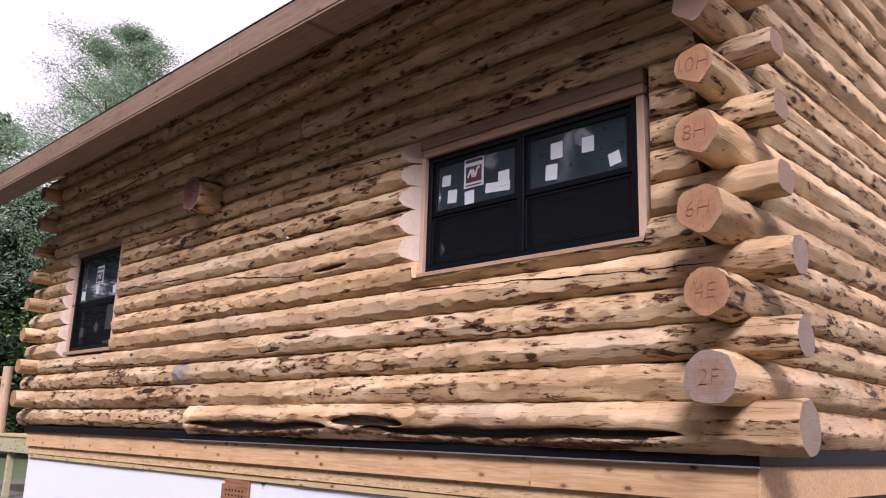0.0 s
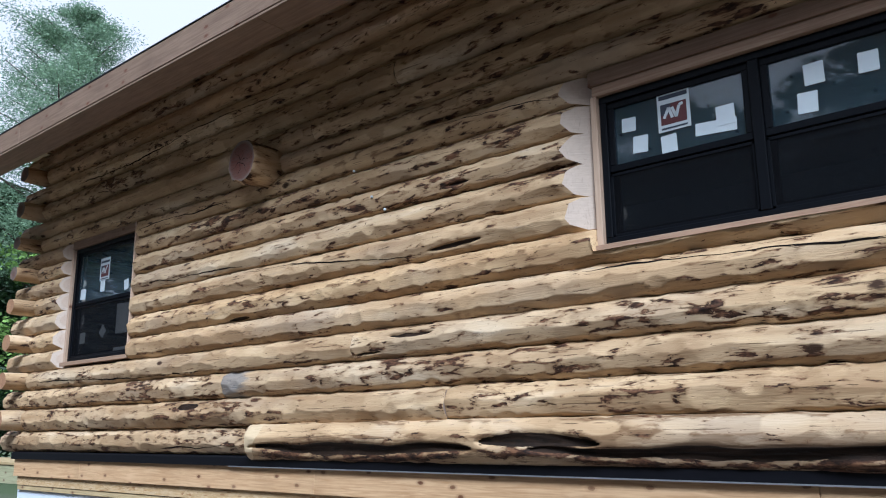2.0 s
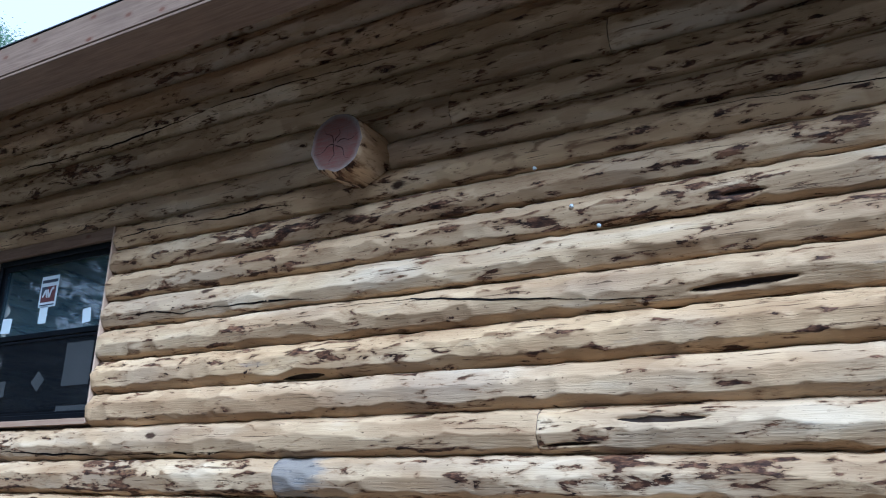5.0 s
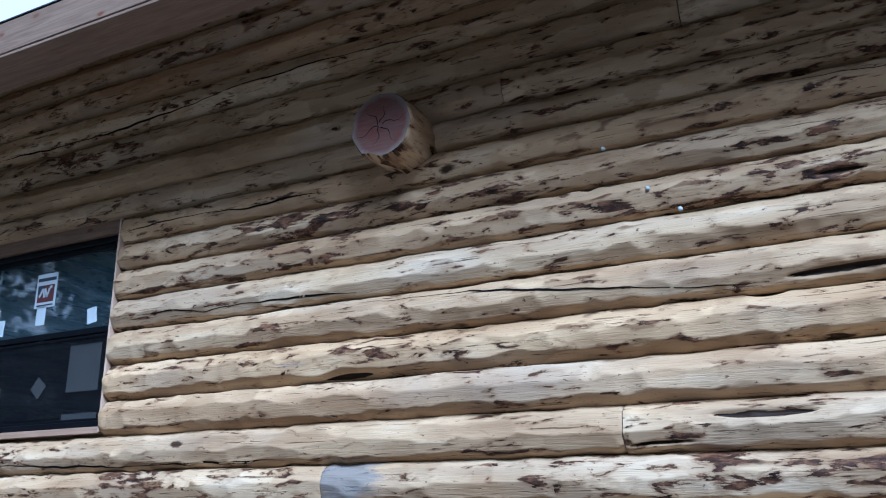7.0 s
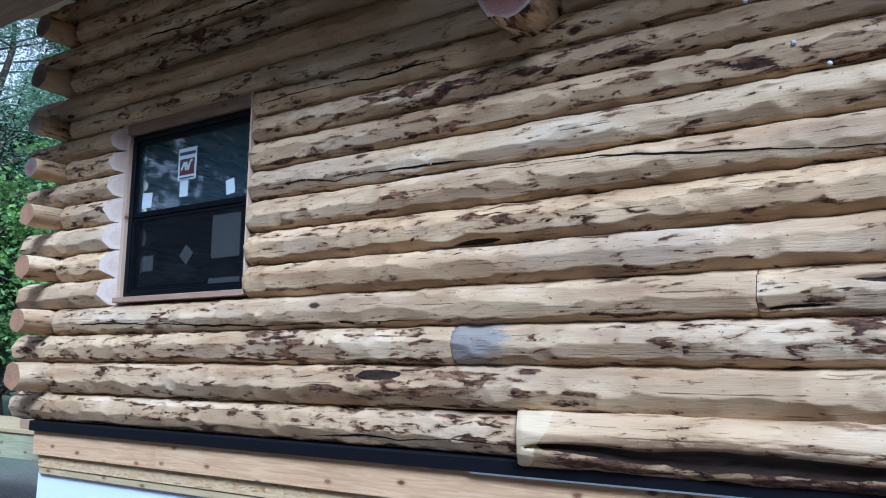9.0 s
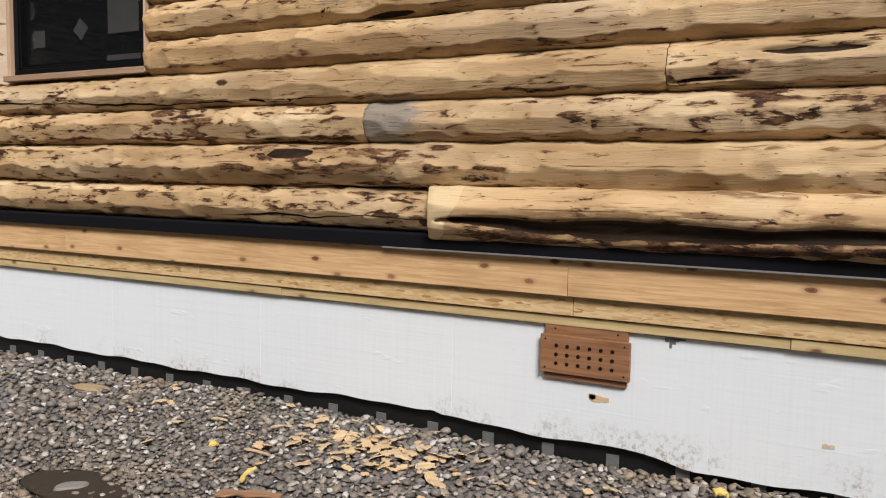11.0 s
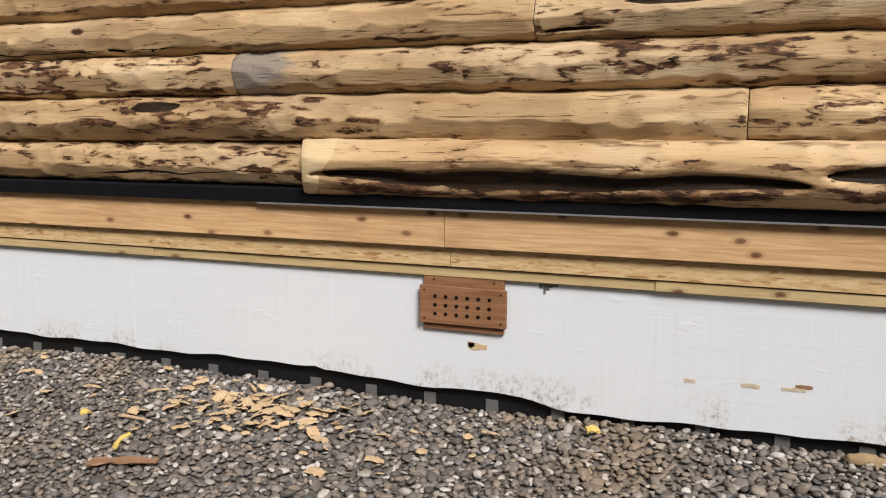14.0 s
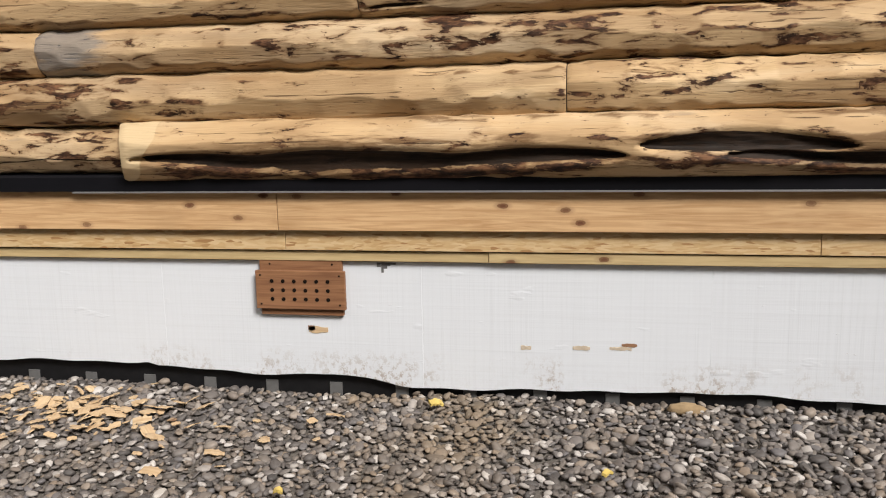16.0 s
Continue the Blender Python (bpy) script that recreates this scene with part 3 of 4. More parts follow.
JOINTS = {0: [-8.06], 1: [-5.97], 2: [-8.51], 3: [-6.89], 12: [-7.41], 13: [-6.45]}

SPLITS = {
    7: [[(-9.96, 2.837), (-9.63, 2.85), (-9.41, 2.807), (-9.18, 2.821), (-8.92, 2.822), (-8.32, 2.80)]],
    6: [[(-8.3, 2.745), (-7.81, 2.735), (-7.36, 2.694), (-6.96, 2.646), (-6.6, 2.607), (-6.2, 2.58)]],
    3: [[(-12.3, 1.97), (-11.34, 1.955), (-10.63, 1.928), (-10.07, 1.908), (-9.33, 1.913), (-8.73, 1.906)]],
    14: [[(-11.58, 4.235), (-10.59, 4.218), (-9.84, 4.244), (-9.21, 4.292), (-8.59, 4.30), (-7.77, 4.27)]],
    10: [[(-10.17, 3.431), (-9.79, 3.462), (-9.39, 3.45), (-9.11, 3.432), (-8.76, 3.443), (-8.52, 3.429)], [(-6.05, 3.52), (-5.67, 3.501), (-5.22, 3.462), (-5.05, 3.43)]],
    4: [[(-4.9, 2.30), (-4.2, 2.285), (-3.84, 2.266), (-3.22, 2.229), (-2.3, 2.20)]],
    0: [[(-9.58, 1.231), (-9.09, 1.254), (-8.88, 1.24), (-8.5, 1.265), (-8.08, 1.254)]],
}
ROUGH = {0: 0.05, 1: 0.0, 2: 0.02, 3: -0.01, 4: -0.02, 5: 0.005, 6: -0.03, 7: 0.0, 8: 0.03, 9: 0.03, 10: 0.0}
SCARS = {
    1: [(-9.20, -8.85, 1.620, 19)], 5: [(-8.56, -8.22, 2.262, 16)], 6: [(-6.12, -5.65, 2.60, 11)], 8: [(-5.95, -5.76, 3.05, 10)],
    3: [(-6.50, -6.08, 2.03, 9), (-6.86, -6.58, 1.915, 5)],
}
wall_front = holder("wall_front", label="front wall of hand-peeled logs with saddle corners", category="wall", kind="structure")
for i in range(len(COURSES) - 1):
    zc, half = course_mid(i)
    passing = i % 2 == 0
    cuts = [(-13.05 if passing else -12.47, "end"), *[(j, "joint") for j in JOINTS.get(i, ())], ((-1.91 if i < 6 else -1.96) if passing else -2.42, "end")]
    spans = []
    for (a, ka), (b, kb) in zip(cuts, cuts[1:]):
        a2, b2 = a + (0.002 if ka == "joint" else 0), b - (0.002 if kb == "joint" else 0)
        pieces = [(a2, b2, 0.0, 0.0)]
        for w, bev in ((WIN_1, (1.3, 0.0)), (WIN_2, (1.4, 0.6))):
            if w["first"] <= i <= w["last"]:
                out = []
                for p0, p1, s0, s1 in pieces:
                    if p0 < w["left"] < p1:
                        out.append((p0, w["left"], s0, bev[0]))
                        out.append((w["right"] + (0.04 if bev[1] else 0), p1, bev[1], s1))
                    else:
                        out.append((p0, p1, s0, s1))
                pieces = out
        spans += pieces
    for a, b, s0, s1 in spans:
        opts = {"rough": ROUGH.get(i, -0.015)}
        if i == 5:
            opts["clip"] = (WIN_2["left"] + 0.2 - a, WIN_2["right"] - 0.02 - a, 2.395 - zc)
        yoff = 0.005 if i == 0 else -0.016
        opts["splits"] = [[(x - a, z - zc) for x, z in line] for line in SPLITS.get(i, ()) if a < line[0][0] and line[-1][0] < b]
        marks = [(x0 - a, x1 - a, math.degrees(math.asin(max(-0.95, min(0.95, (z - zc) / (half * 1.11))))), w) for x0, x1, z, w in SCARS.get(i, ()) if a < x0 and x1 < b]
        if marks:
            opts["scar_and_shade"] = marks
        if b > -2.0 and i >= 6:
            opts["hew_end"] = [(88, 0.028), (-85, 0.03), (10, 0.012)]
        # last of these three hollows stands in for shade along the log's lower side
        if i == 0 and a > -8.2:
            opts.update(scar_and_shade=[(0.05, 2.34, -24, 24), (2.40, 3.25, -4, 23), (2.75, 5.5, -30, 22)], radius=half * 1.30, fresh=(0.135, 0.07), knife=0.7, rough=-0.07)
            yoff = -0.045
        if i == 3 and a > -7.0:
            opts["rough"] = 0.01
        if i == 2 and a > -8.6:
            opts["blue"] = (-0.2, 0.42)
        e0 = END_PALE if s0 else END_GREY
        e1 = END_PALE if s1 else END_GREY
        if i == 0 and a > -8.2:
            e0 = BUCK
            s0 = 0.45
        if not passing and b < -2.3 and not s1 and b > -2.6:
            e1 = END_FRESH
        log("log", wall_front, pose(a, WALL_Y + yoff, zc), b - a, half, ends=(e0, e1), shear=(s0, s1), **opts)

# the side walls' logs run back from the front wall; every second one passes the corner
wall_side = holder("wall_side", label="gable wall of hand-peeled logs", category="wall", kind="structure")
ridge_y, eave_z, pitch = 8.6, 4.52, 0.5
MARKS = {1: "2F", 3: "4E", 5: "6H", 7: "8H", 9: "10H"}


def side_length(z, y0):
    return max(0.6, (2 * ridge_y - 4.75 - y0) - max(0.0, (z - 4.9) / pitch) * 1.0)


side_courses = COURSES + [COURSES[-1] + 0.22 * k for k in range(1, 9)]
for i in range(len(side_courses) - 1):
    zc, half = (side_courses[i] + side_courses[i + 1]) / 2, (side_courses[i + 1] - side_courses[i]) / 2
    passing = i % 2 == 1
    inset = max(0.0, (zc - 4.95) / pitch)
    y0 = ((4.36 if i < 5 else 4.32) if passing else 4.90) if inset == 0 else 4.75 + inset
    y1 = 2 * ridge_y - 4.75 - inset
    if y1 - y0 < 0.5:
        break
    end = END_FRESH if i in (3, 5, 7, 9) else END_GREY
    ob = log("log", wall_side, pose(SIDE_R, y0, zc, 0, 0, 90), y1 - y0, half, step=0.05, segs=50, ends=(end, END_GREY), radius=half * (1.28 if i < 5 else 1.36), knife=0.8, rough=-0.02,
             hew=[(95 + 8 * math.sin(i * 3), 0.026), (-118 + 6 * math.sin(i), 0.030), (-40, 0.018), (170, 0.012)] if i >= 5 and passing else [(-90, 0.02)] if i == 1 else ())
    if i in MARKS:
        cu = bpy.data.curves.new("mark", "FONT")
        cu.body, cu.size, cu.align_x, cu.align_y, cu.extrude, cu.offset, cu.shear = MARKS[i], 0.125, "CENTER", "CENTER", 0.0008, -0.0036, 0.12
        tmp = bpy.data.objects.new("mark", cu)
        me = bpy.data.meshes.new_from_object(tmp)
        bpy.data.objects.remove(tmp)
        me.materials.append(MARKER)
        mk = new("mark", me)
        mk.matrix_world = pose(SIDE_R - 0.01, y0 - 0.002, zc, 90, 0, 0)
        mk.parent = ob
        mk.matrix_parent_inverse = ob.matrix_world.inverted()
        mk["label"] = "course mark in red-brown marker"

wall_far_side = holder("wall_far_side", label="far gable wall of hand-peeled logs", category="wall", kind="structure")
for i in range(len(COURSES) - 1):
    zc, half = course_mid(i)
    passing = i % 2 == 1
    y0 = 4.42 if passing else 4.90
    log("log", wall_far_side, pose(SIDE_L, 12.45, zc, 0, 0, -90), 12.45 - y0, half, step=0.08, segs=36, ends=(END_GREY, END_FRESH if i < 9 else END_RED), hew_end=[(95, 0.02), (-70, 0.03), (-120, 0.03)] if passing else ())

# unseen back wall; its openings are added to let daylight in behind the glass
wall_back = holder("wall_back", (-7.45, 12.45, 0.2), "unseen plain timber back wall, openings added to light the inside", "wall", kind="structure")
for x0, x1, z0, z1 in ((-12.7, -2.2, 0.2, 2.1), (-12.7, -2.2, 3.5, 5.0), (-12.7, -11.8, 2.1, 3.5), (-9.4, -6.0, 2.1, 3.5), (-3.4, -2.2, 2.1, 3.5)):
    box_part("panel", (x0 + 0.001, 12.35, z0 + 0.001), (x1 - 0.001, 12.6, z1 - 0.001), PLAIN_IN, wall_back, 0.0)
floor_in = box_part("floor", (-12.6, 4.9, 0.95), (-2.3, 12.35, 1.1), PLAIN_IN)
tagged(floor_in, "unfinished subfloor", "floor", kind="structure")

# the beam stub that comes out through the front wall
beam = log("roof_beam", None, pose(-8.01, 4.37, 3.632, 0, 0, 90), 1.2, 0.15, step=0.02, segs=44, ends=(END_RED, END_GREY), radius=0.198, seed=77)
tagged(beam, "round log beam end with a red-stained sawn face", "beam")

for k, (ang, ln_) in enumerate(((8, 0.15), (75, 0.10), (130, 0.13), (200, 0.16), (255, 0.12), (310, 0.14))):
    pts = [(0.012 + ln_ * q / 6, 0.012 * math.sin(q * 1.3 + k)) for q in range(7)]
    bm = bmesh.new()
    rows2 = []
    for q, (a, b) in enumerate(pts):
        w = 0.0035 * (1 - q / 6.5)
        c_, s_ = math.cos(radians(ang)), math.sin(radians(ang))
        rows2.append([bm.verts.new((a * c_ - (b + e) * s_, 0, a * s_ + (b + e) * c_)) for e in (-w, w)])
    for u, v in zip(rows2, rows2[1:]):
        bm.faces.new((u[0], u[1], v[1], v[0]))
    part("split", bm, CRACK, beam, "dark radial check", at=(-8.01, 4.3685, 3.632))

# ---- roof ----
roof = holder("roof", label="low roof with weathered fascia and soffit boards", category="roof", kind="structure")


def slab(name, outline, x0, x1, material, parent):
    """An outline in y and z drawn out along x."""
    c = (x0 + x1) / 2
    bm = bmesh.new()
    a = [bm.verts.new((x0 - c, y, z)) for y, z in outline]
    b = [bm.verts.new((x1 - c, y, z)) for y, z in outline]
    bm.faces.new(a)
    bm.faces.new(b[::-1])
    for i in range(len(a)):
        j = (i + 1) % len(a)
        bm.faces.new((a[i], a[j], b[j], b[i]))
    bmesh.ops.recalc_face_normals(bm, faces=bm.faces)
    return part(name, bm, material, parent, at=(c, 0, 0))


RX0, RX1 = -14.0, -1.45
rise = pitch * (ridge_y - 3.66)
slab("roof_deck", [(3.70, 4.50), (ridge_y, 4.50 + rise), (ridge_y, 4.56 + rise), (3.70, 4.56)], RX0, RX1, DECKING, roof)
slab("roof_deck", [(2 * ridge_y - 3.70, 4.50), (ridge_y, 4.50 + rise), (ridge_y, 4.56 + rise), (2 * ridge_y - 3.70, 4.56)], RX0, RX1, DECKING, roof)
slab("roofing", [(3.653, 4.531), (3.699, 4.563), (ridge_y, 4.565 + rise), (ridge_y, 4.58 + rise), (3.699, 4.574), (3.653, 4.539)], RX0 - 0.02, RX1 + 0.02, ROOFING, roof)
slab("roofing", [(2 * ridge_y - 3.63, 4.545), (ridge_y, 4.565 + rise), (ridge_y, 4.58 + rise), (2 * ridge_y - 3.63, 4.56)], RX0 - 0.02, RX1 + 0.02, ROOFING, roof)
for a, b in ((RX0, -10.9), (-10.9, -6.2), (-6.2, RX1)):
    box_part("fascia_board", (a + 0.001, 3.66, 4.305), (b - 0.001, 3.698, 4.53), FASCIA, roof, 0.004)
for a, b in ((RX0, -6.9), (-6.9, RX1)):
    box_part("soffit_board", (a + 0.001, 3.664, 4.28), (b - 0.001, 3.95, 4.302), FASCIA, roof, 0.003)

# ---- base of the wall: flashing, cedar, strand board, sill, foam, membrane ----
flashing = slab("flashing", [(4.90, 1.21), (4.672, 1.185), (4.664, 1.175), (4.664, 1.105), (4.671, 1.105), (4.671, 1.17), (4.90, 1.195)], -12.74, -2.17, BLACK, None)
tagged(flashing, "black metal drip flashing under the bottom log", "flashing")
slab("hem", [(4.660, 1.105), (4.660, 1.097), (4.673, 1.097), (4.673, 1.105)], -8.4, -2.17, HEM, flashing)["label"] = "bare metal hem"
side_flash = box_part("flashing", (-2.175, 4.66, 1.105), (-2.165, 12.4, 1.2), BLACK)
tagged(side_flash, "black metal drip flashing along the gable wall", "flashing")
base = holder("wall_base", label="cedar, strand board and foam at the foot of the wall", category="wall base", kind="structure")
for a, b in ((-12.72, -11.1), (-11.1, -7.345), (-7.345, -3.7), (-3.7, -2.205)):
    box_part("cedar_board", (a + 0.0015, 4.70, 0.912), (b - 0.0015, 4.72, 1.12), CEDAR, base, 0.002)
box_part("cedar_board", (-2.205, 4.70, 0.912), (-2.185, 12.3, 1.12), CEDAR, base, 0.002)
for a, b in ((-12.68, -9.846), (-9.846, -7.324), (-7.324, -4.88), (-4.88, -2.22)):
    box_part("strand_board", (a + 0.0015, 4.735, 0.812), (b - 0.0015, 4.748, 0.95), OSB, base, 0.001)
for k, (a, b) in enumerate(((-12.68, -9.176), (-9.176, -6.33), (-6.33, -2.23))):
    box_part("sill_plate", (a + 0.001, 4.745 + 0.006 * (k % 2), 0.757), (b - 0.001, 4.79, 0.806), TREATED, base, 0.002)
box_part("footing", (-12.70, 4.833, -0.4), (-2.24, 5.0, 0.80), PLAIN_IN, base, 0.0)
box_part("footing", (-2.42, 5.0, -0.4), (-2.22, 12.3, 0.92), PLAIN_IN, base, 0.0)
box_part("footing", (-12.70, 5.0, -0.4), (-12.5, 12.3, 0.95), PLAIN_IN, base, 0.0)


def foam_edge(x):
    """The wavy lower edge of the foam."""
    pts = ((-12.9, 0.20), (-11.0, 0.19), (-9.0, 0.187), (-8.13, 0.205), (-8.11, 0.185), (-7.6, 0.165), (-7.1, 0.178), (-6.75, 0.126), (-5.95, 0.135), (-5.6, 0.155), (-4.5, 0.14), (-2.0, 0.12))
    return float(np.interp(x, [p[0] for p in pts], [p[1] for p in pts])) + 0.006 * math.sin(x * 7) + 0.004 * math.sin(x * 17)


edges = [-12.74, -12.07, -10.72, -9.37, -8.016, -6.661, -5.317, -3.97, -2.24]
for k, (a, b) in enumerate(zip(edges, edges[1:])):
    c = (a + b) / 2
    xs = np.linspace(a + 0.0003, b - 0.0003, 24)
    bm = bmesh.new()
    outline = [(x - c, foam_edge(x) - 0.1) for x in xs] + [(b - 0.0003 - c, 0.65), (a + 0.0003 - c, 0.65)]
    prism(bm, outline, -0.012, 0.03)
    part("foam_panel", bm, FOAM, base, at=(c, 4.79, 0.1))
membrane = box_part("membrane", (-12.72, 4.822, -0.3), (-2.24, 4.83, 0.3), MEMBRANE)
tagged(membrane, "black dimpled foundation membrane", "membrane")
for x in [-8.839 + 0.343 * k for k in range(-10, 18)]:
    box_part("tab", (x - 0.033, 4.815, 0.0), (x + 0.033, 4.8215, 0.122), TAB, membrane, 0.001, "grey plastic tab")

# ---- foundation vent ----
vent = holder("foundation_vent", (-7.265, 4.76, 0.6), "red-brown wooden foundation vent with three rows of holes", "vent")
cols, rows_ = 6, 3
box_part("back_board", (-7.475, 4.755, 0.482), (-7.05, 4.776, 0.765), VENT_WOOD, vent, 0.002)
face = box_part("face_board", (-7.492, 4.735, 0.515), (-7.032, 4.756, 0.708), VENT_WOOD, vent, 0.003)
for r_ in range(rows_):
    for c_ in range(cols):
        bm = bmesh.new()
        bmesh.ops.create_cone(bm, cap_ends=True, segments=14, radius1=0.0096, radius2=0.0096, depth=0.004)
        bmesh.ops.rotate(bm, verts=bm.verts, matrix=Matrix.Rotation(radians(90), 3, "X"))
        part("hole", bm, HOLE, face, at=(-7.262 + (c_ - 2.5) * 0.0575, 4.7345, 0.611 + (1 - r_) * 0.045))
for x, z in [(x, z) for x in (-7.465, -7.06) for z in (0.54, 0.685)] + [(-7.42, 0.738), (-7.10, 0.738)]:
    bm = bmesh.new()
    bmesh.ops.create_cone(bm, cap_ends=True, segments=10, radius1=0.0055, radius2=0.0045, depth=0.004)
    bmesh.ops.rotate(bm, verts=bm.verts, matrix=Matrix.Rotation(radians(90), 3, "X"))
    part("screw", bm, HOLE, vent, "dark screw head", at=(x, 4.7345 if z < 0.7 else 4.7545, z))


# ---- windows ----
def sash(parent, x0, x1, z0, z1, y, width, pane_y=0.012):
    s = holder("sash", ((x0 + x1) / 2, y, (z0 + z1) / 2))
    s.parent = parent
    s.matrix_parent_inverse = parent.matrix_basis.inverted()
    bm = bmesh.new()
    for lo, hi in (((x0, z0), (x1, z0 + width)), ((x0, z1 - width), (x1, z1)), ((x0, z0 + width), (x0 + width, z1 - width)), ((x1 - width, z0 + width), (x1, z1 - width))):
        box(bm, lo[0], y, lo[1], hi[0], y + 0.03, hi[1], 0.003)
    part("sash_frame", bm, FRAME, s)
    pane = box_part("pane", (x0 + width, y + pane_y, z0 + width), (x1 - width, y + pane_y + 0.004, z1 - width), GLASS, s, 0.0)
    pane.visible_shadow = False
    return s


def sticker(parent, x0, z0, x1, z1, y, tilt=0.0, material=None, name="sticker"):
    bm = box(bmesh.new(), -(x1 - x0) / 2, -0.0007, -(z1 - z0) / 2, (x1 - x0) / 2, 0.0007, (z1 - z0) / 2)
    return part(name, bm, material or PAPER, parent, at=pose((x0 + x1) / 2, y, (z0 + z1) / 2, 0, tilt, 0))


def maker_label(parent, x0, z0, x1, z1, y):
    """A maker's paper: white sheet, a dull red square with pale strokes, bars for the small print."""
    card = sticker(parent, x0, z0, x1, z1, y, name="maker_label")
    card["label"] = "white maker's label with a dark red block"
    w, h = x1 - x0, z1 - z0
    def piece(n, a, b, c, d, m, dy):
        return sticker(card, x0 + a * w, z0 + b * h, x0 + c * w, z0 + d * h, y - dy, material=m, name=n)
    piece("red_block", 0.10, 0.16, 0.90, 0.66, INK_RED, 0.0018)
    piece("dark_block", 0.10, 0.40, 0.42, 0.66, INK_DARK, 0.0028)
    piece("print_bar", 0.06, 0.78, 0.94, 0.88, INK_DARK, 0.0018)
    piece("print_bar", 0.10, 0.05, 0.90, 0.09, INK_DARK, 0.0018)
    bm = bmesh.new()
    strokes = ((0.20, 0.32, 0.36, 0.56), (0.36, 0.56, 0.46, 0.30), (0.46, 0.56, 0.58, 0.30), (0.58, 0.30, 0.68, 0.56), (0.68, 0.56, 0.80, 0.60))
    for a, b, c, d in strokes:
        p0, p1 = Vector((a * w, 0, b * h)), Vector((c * w, 0, d * h))
        side = (p1 - p0).normalized().cross(Vector((0, 1, 0))) * 0.045 * w
        bm.faces.new([bm.verts.new(v) for v in (p0 - side, p1 - side, p1 + side, p0 + side)])
    part("pale_strokes", bm, PAPER, card, at=(x0, y - 0.004, z0))
    return card


def window(name, w, units, label):
    x0, x1, z0, z1 = w["x0"], w["x1"], w["z0"], w["z1"]
    ob = holder(name, ((x0 + x1) / 2, 4.72, z0), label, "window", kind="structure")
    bm = bmesh.new()
    y = 4.72
    f = 0.045
    for lo, hi in (((x0, z0), (x1, z0 + f)), ((x0, z1 - f), (x1, z1)), ((x0, z0 + f), (x0 + f, z1 - f)), ((x1 - f, z0 + f), (x1, z1 - f))):
        box(bm, lo[0], y, lo[1], hi[0], y + 0.09, hi[1], 0.004)
    part("window_frame", bm, FRAME, ob)
    n = units
    span = (x1 - x0 - 2 * f) / n
    for k in range(n):
        a, b = x0 + f + k * span, x0 + f + (k + 1) * span
        if k:
            box_part("mullion", (a - 0.03, y - 0.004, z0 + f), (a + 0.03, y + 0.08, z1 - f), FRAME, ob, 0.004)
            a += 0.03
        if k < n - 1:
            b -= 0.03
        mid = (z0 + z1) / 2
        sash(ob, a, b, mid - 0.02, z1 - f, y + 0.018, 0.042)
        sash(ob, a, b, z0 + f, mid + 0.02, y + 0.05, 0.042)
        bm = bmesh.new()
        for lo, hi in (((a, z0 + f), (b, z0 + f + 0.018)), ((a, mid - 0.05), (b, mid - 0.032)), ((a, z0 + f), (a + 0.018, mid - 0.032)), ((b - 0.018, z0 + f), (b, mid - 0.032))):
            box(bm, lo[0], y + 0.012, lo[1], hi[0], y + 0.024, hi[1], 0.002)
        sf = part("screen_frame", bm, FRAME, ob)
        box_part("screen_mesh", (a + 0.018, y + 0.017, z0 + f + 0.018), (b - 0.018, y + 0.0185, mid - 0.05), SCREEN, sf, 0.0)
    return ob


window_1 = window("window_1", WIN_1, 1, "black single double-hung window with maker's paper on its glass")
window_2 = window("window_2", WIN_2, 2, "black twin double-hung window with paper labels on the glass")
yg = 4.72 + 0.018 + 0.010
maker_label(window_2, -4.40, 3.065, -4.20, 3.32, yg)
for x, z, w_, h_, tl in ((-4.59, 3.17, 0.105, 0.10, 3), (-4.52, 3.03, 0.11, 0.12, 4), (-4.34, 2.985, 0.11, 0.13, -2), (-4.06, 3.02, 0.27, 0.085, 4), (-4.0, 3.075, 0.12, 0.13, 0),
                         (-3.52, 3.175, 0.115, 0.135, 0), (-3.565, 3.025, 0.115, 0.13, 3), (-3.26, 3.16, 0.11, 0.125, 2), (-3.055, 3.015, 0.10, 0.10, -12)):
    w_, h_ = w_ * 0.88, h_ * 0.88
    sticker(window_2, x - w_ / 2, z - h_ / 2, x + w_ / 2, z + h_ / 2, yg - (0.002 if h_ > 0.097 else 0.0), tl)
maker_label(window_1, -11.11, 3.04, -10.90, 3.29, yg)
for x, z, w_, h_, tl in ((-11.03, 2.98, 0.095, 0.135, 0), (-11.47, 2.93, 0.12, 0.12, 3), (-10.51, 2.93, 0.09, 0.11, -8)):
    sticker(window_1, x - w_ / 2, z - h_ / 2, x + w_ / 2, z + h_ / 2, yg, tl)
# pale rectangles behind the screen stand in for reflections in the lower sash
for x, z, w_, h_, tl in ((-11.43, 2.43, 0.12, 0.12, 0), (-10.98, 2.47, 0.11, 0.11, 40), (-10.55, 2.245, 0.33, 0.06, 0), (-10.55, 2.58, 0.30, 0.32, 0)):
    sticker(window_1, x - w_ / 2, z - h_ / 2, x + w_ / 2, z + h_ / 2, 4.7655, tl, PANEL_REFLECTION)

# bucks and trims round the windows
trim_2 = holder("window_trim", (-3.82, 4.7, 2.4), "pale pine buck round the twin window", "trim", kind="structure")
box_part("sill_board", (-4.82, 4.66, 2.398), (-2.80, 4.86, 2.437), BUCK, trim_2, 0.003)
box_part("head_board", (-4.80, 4.69, 3.388), (-2.80, 4.86, 3.455), BUCK, trim_2, 0.003)
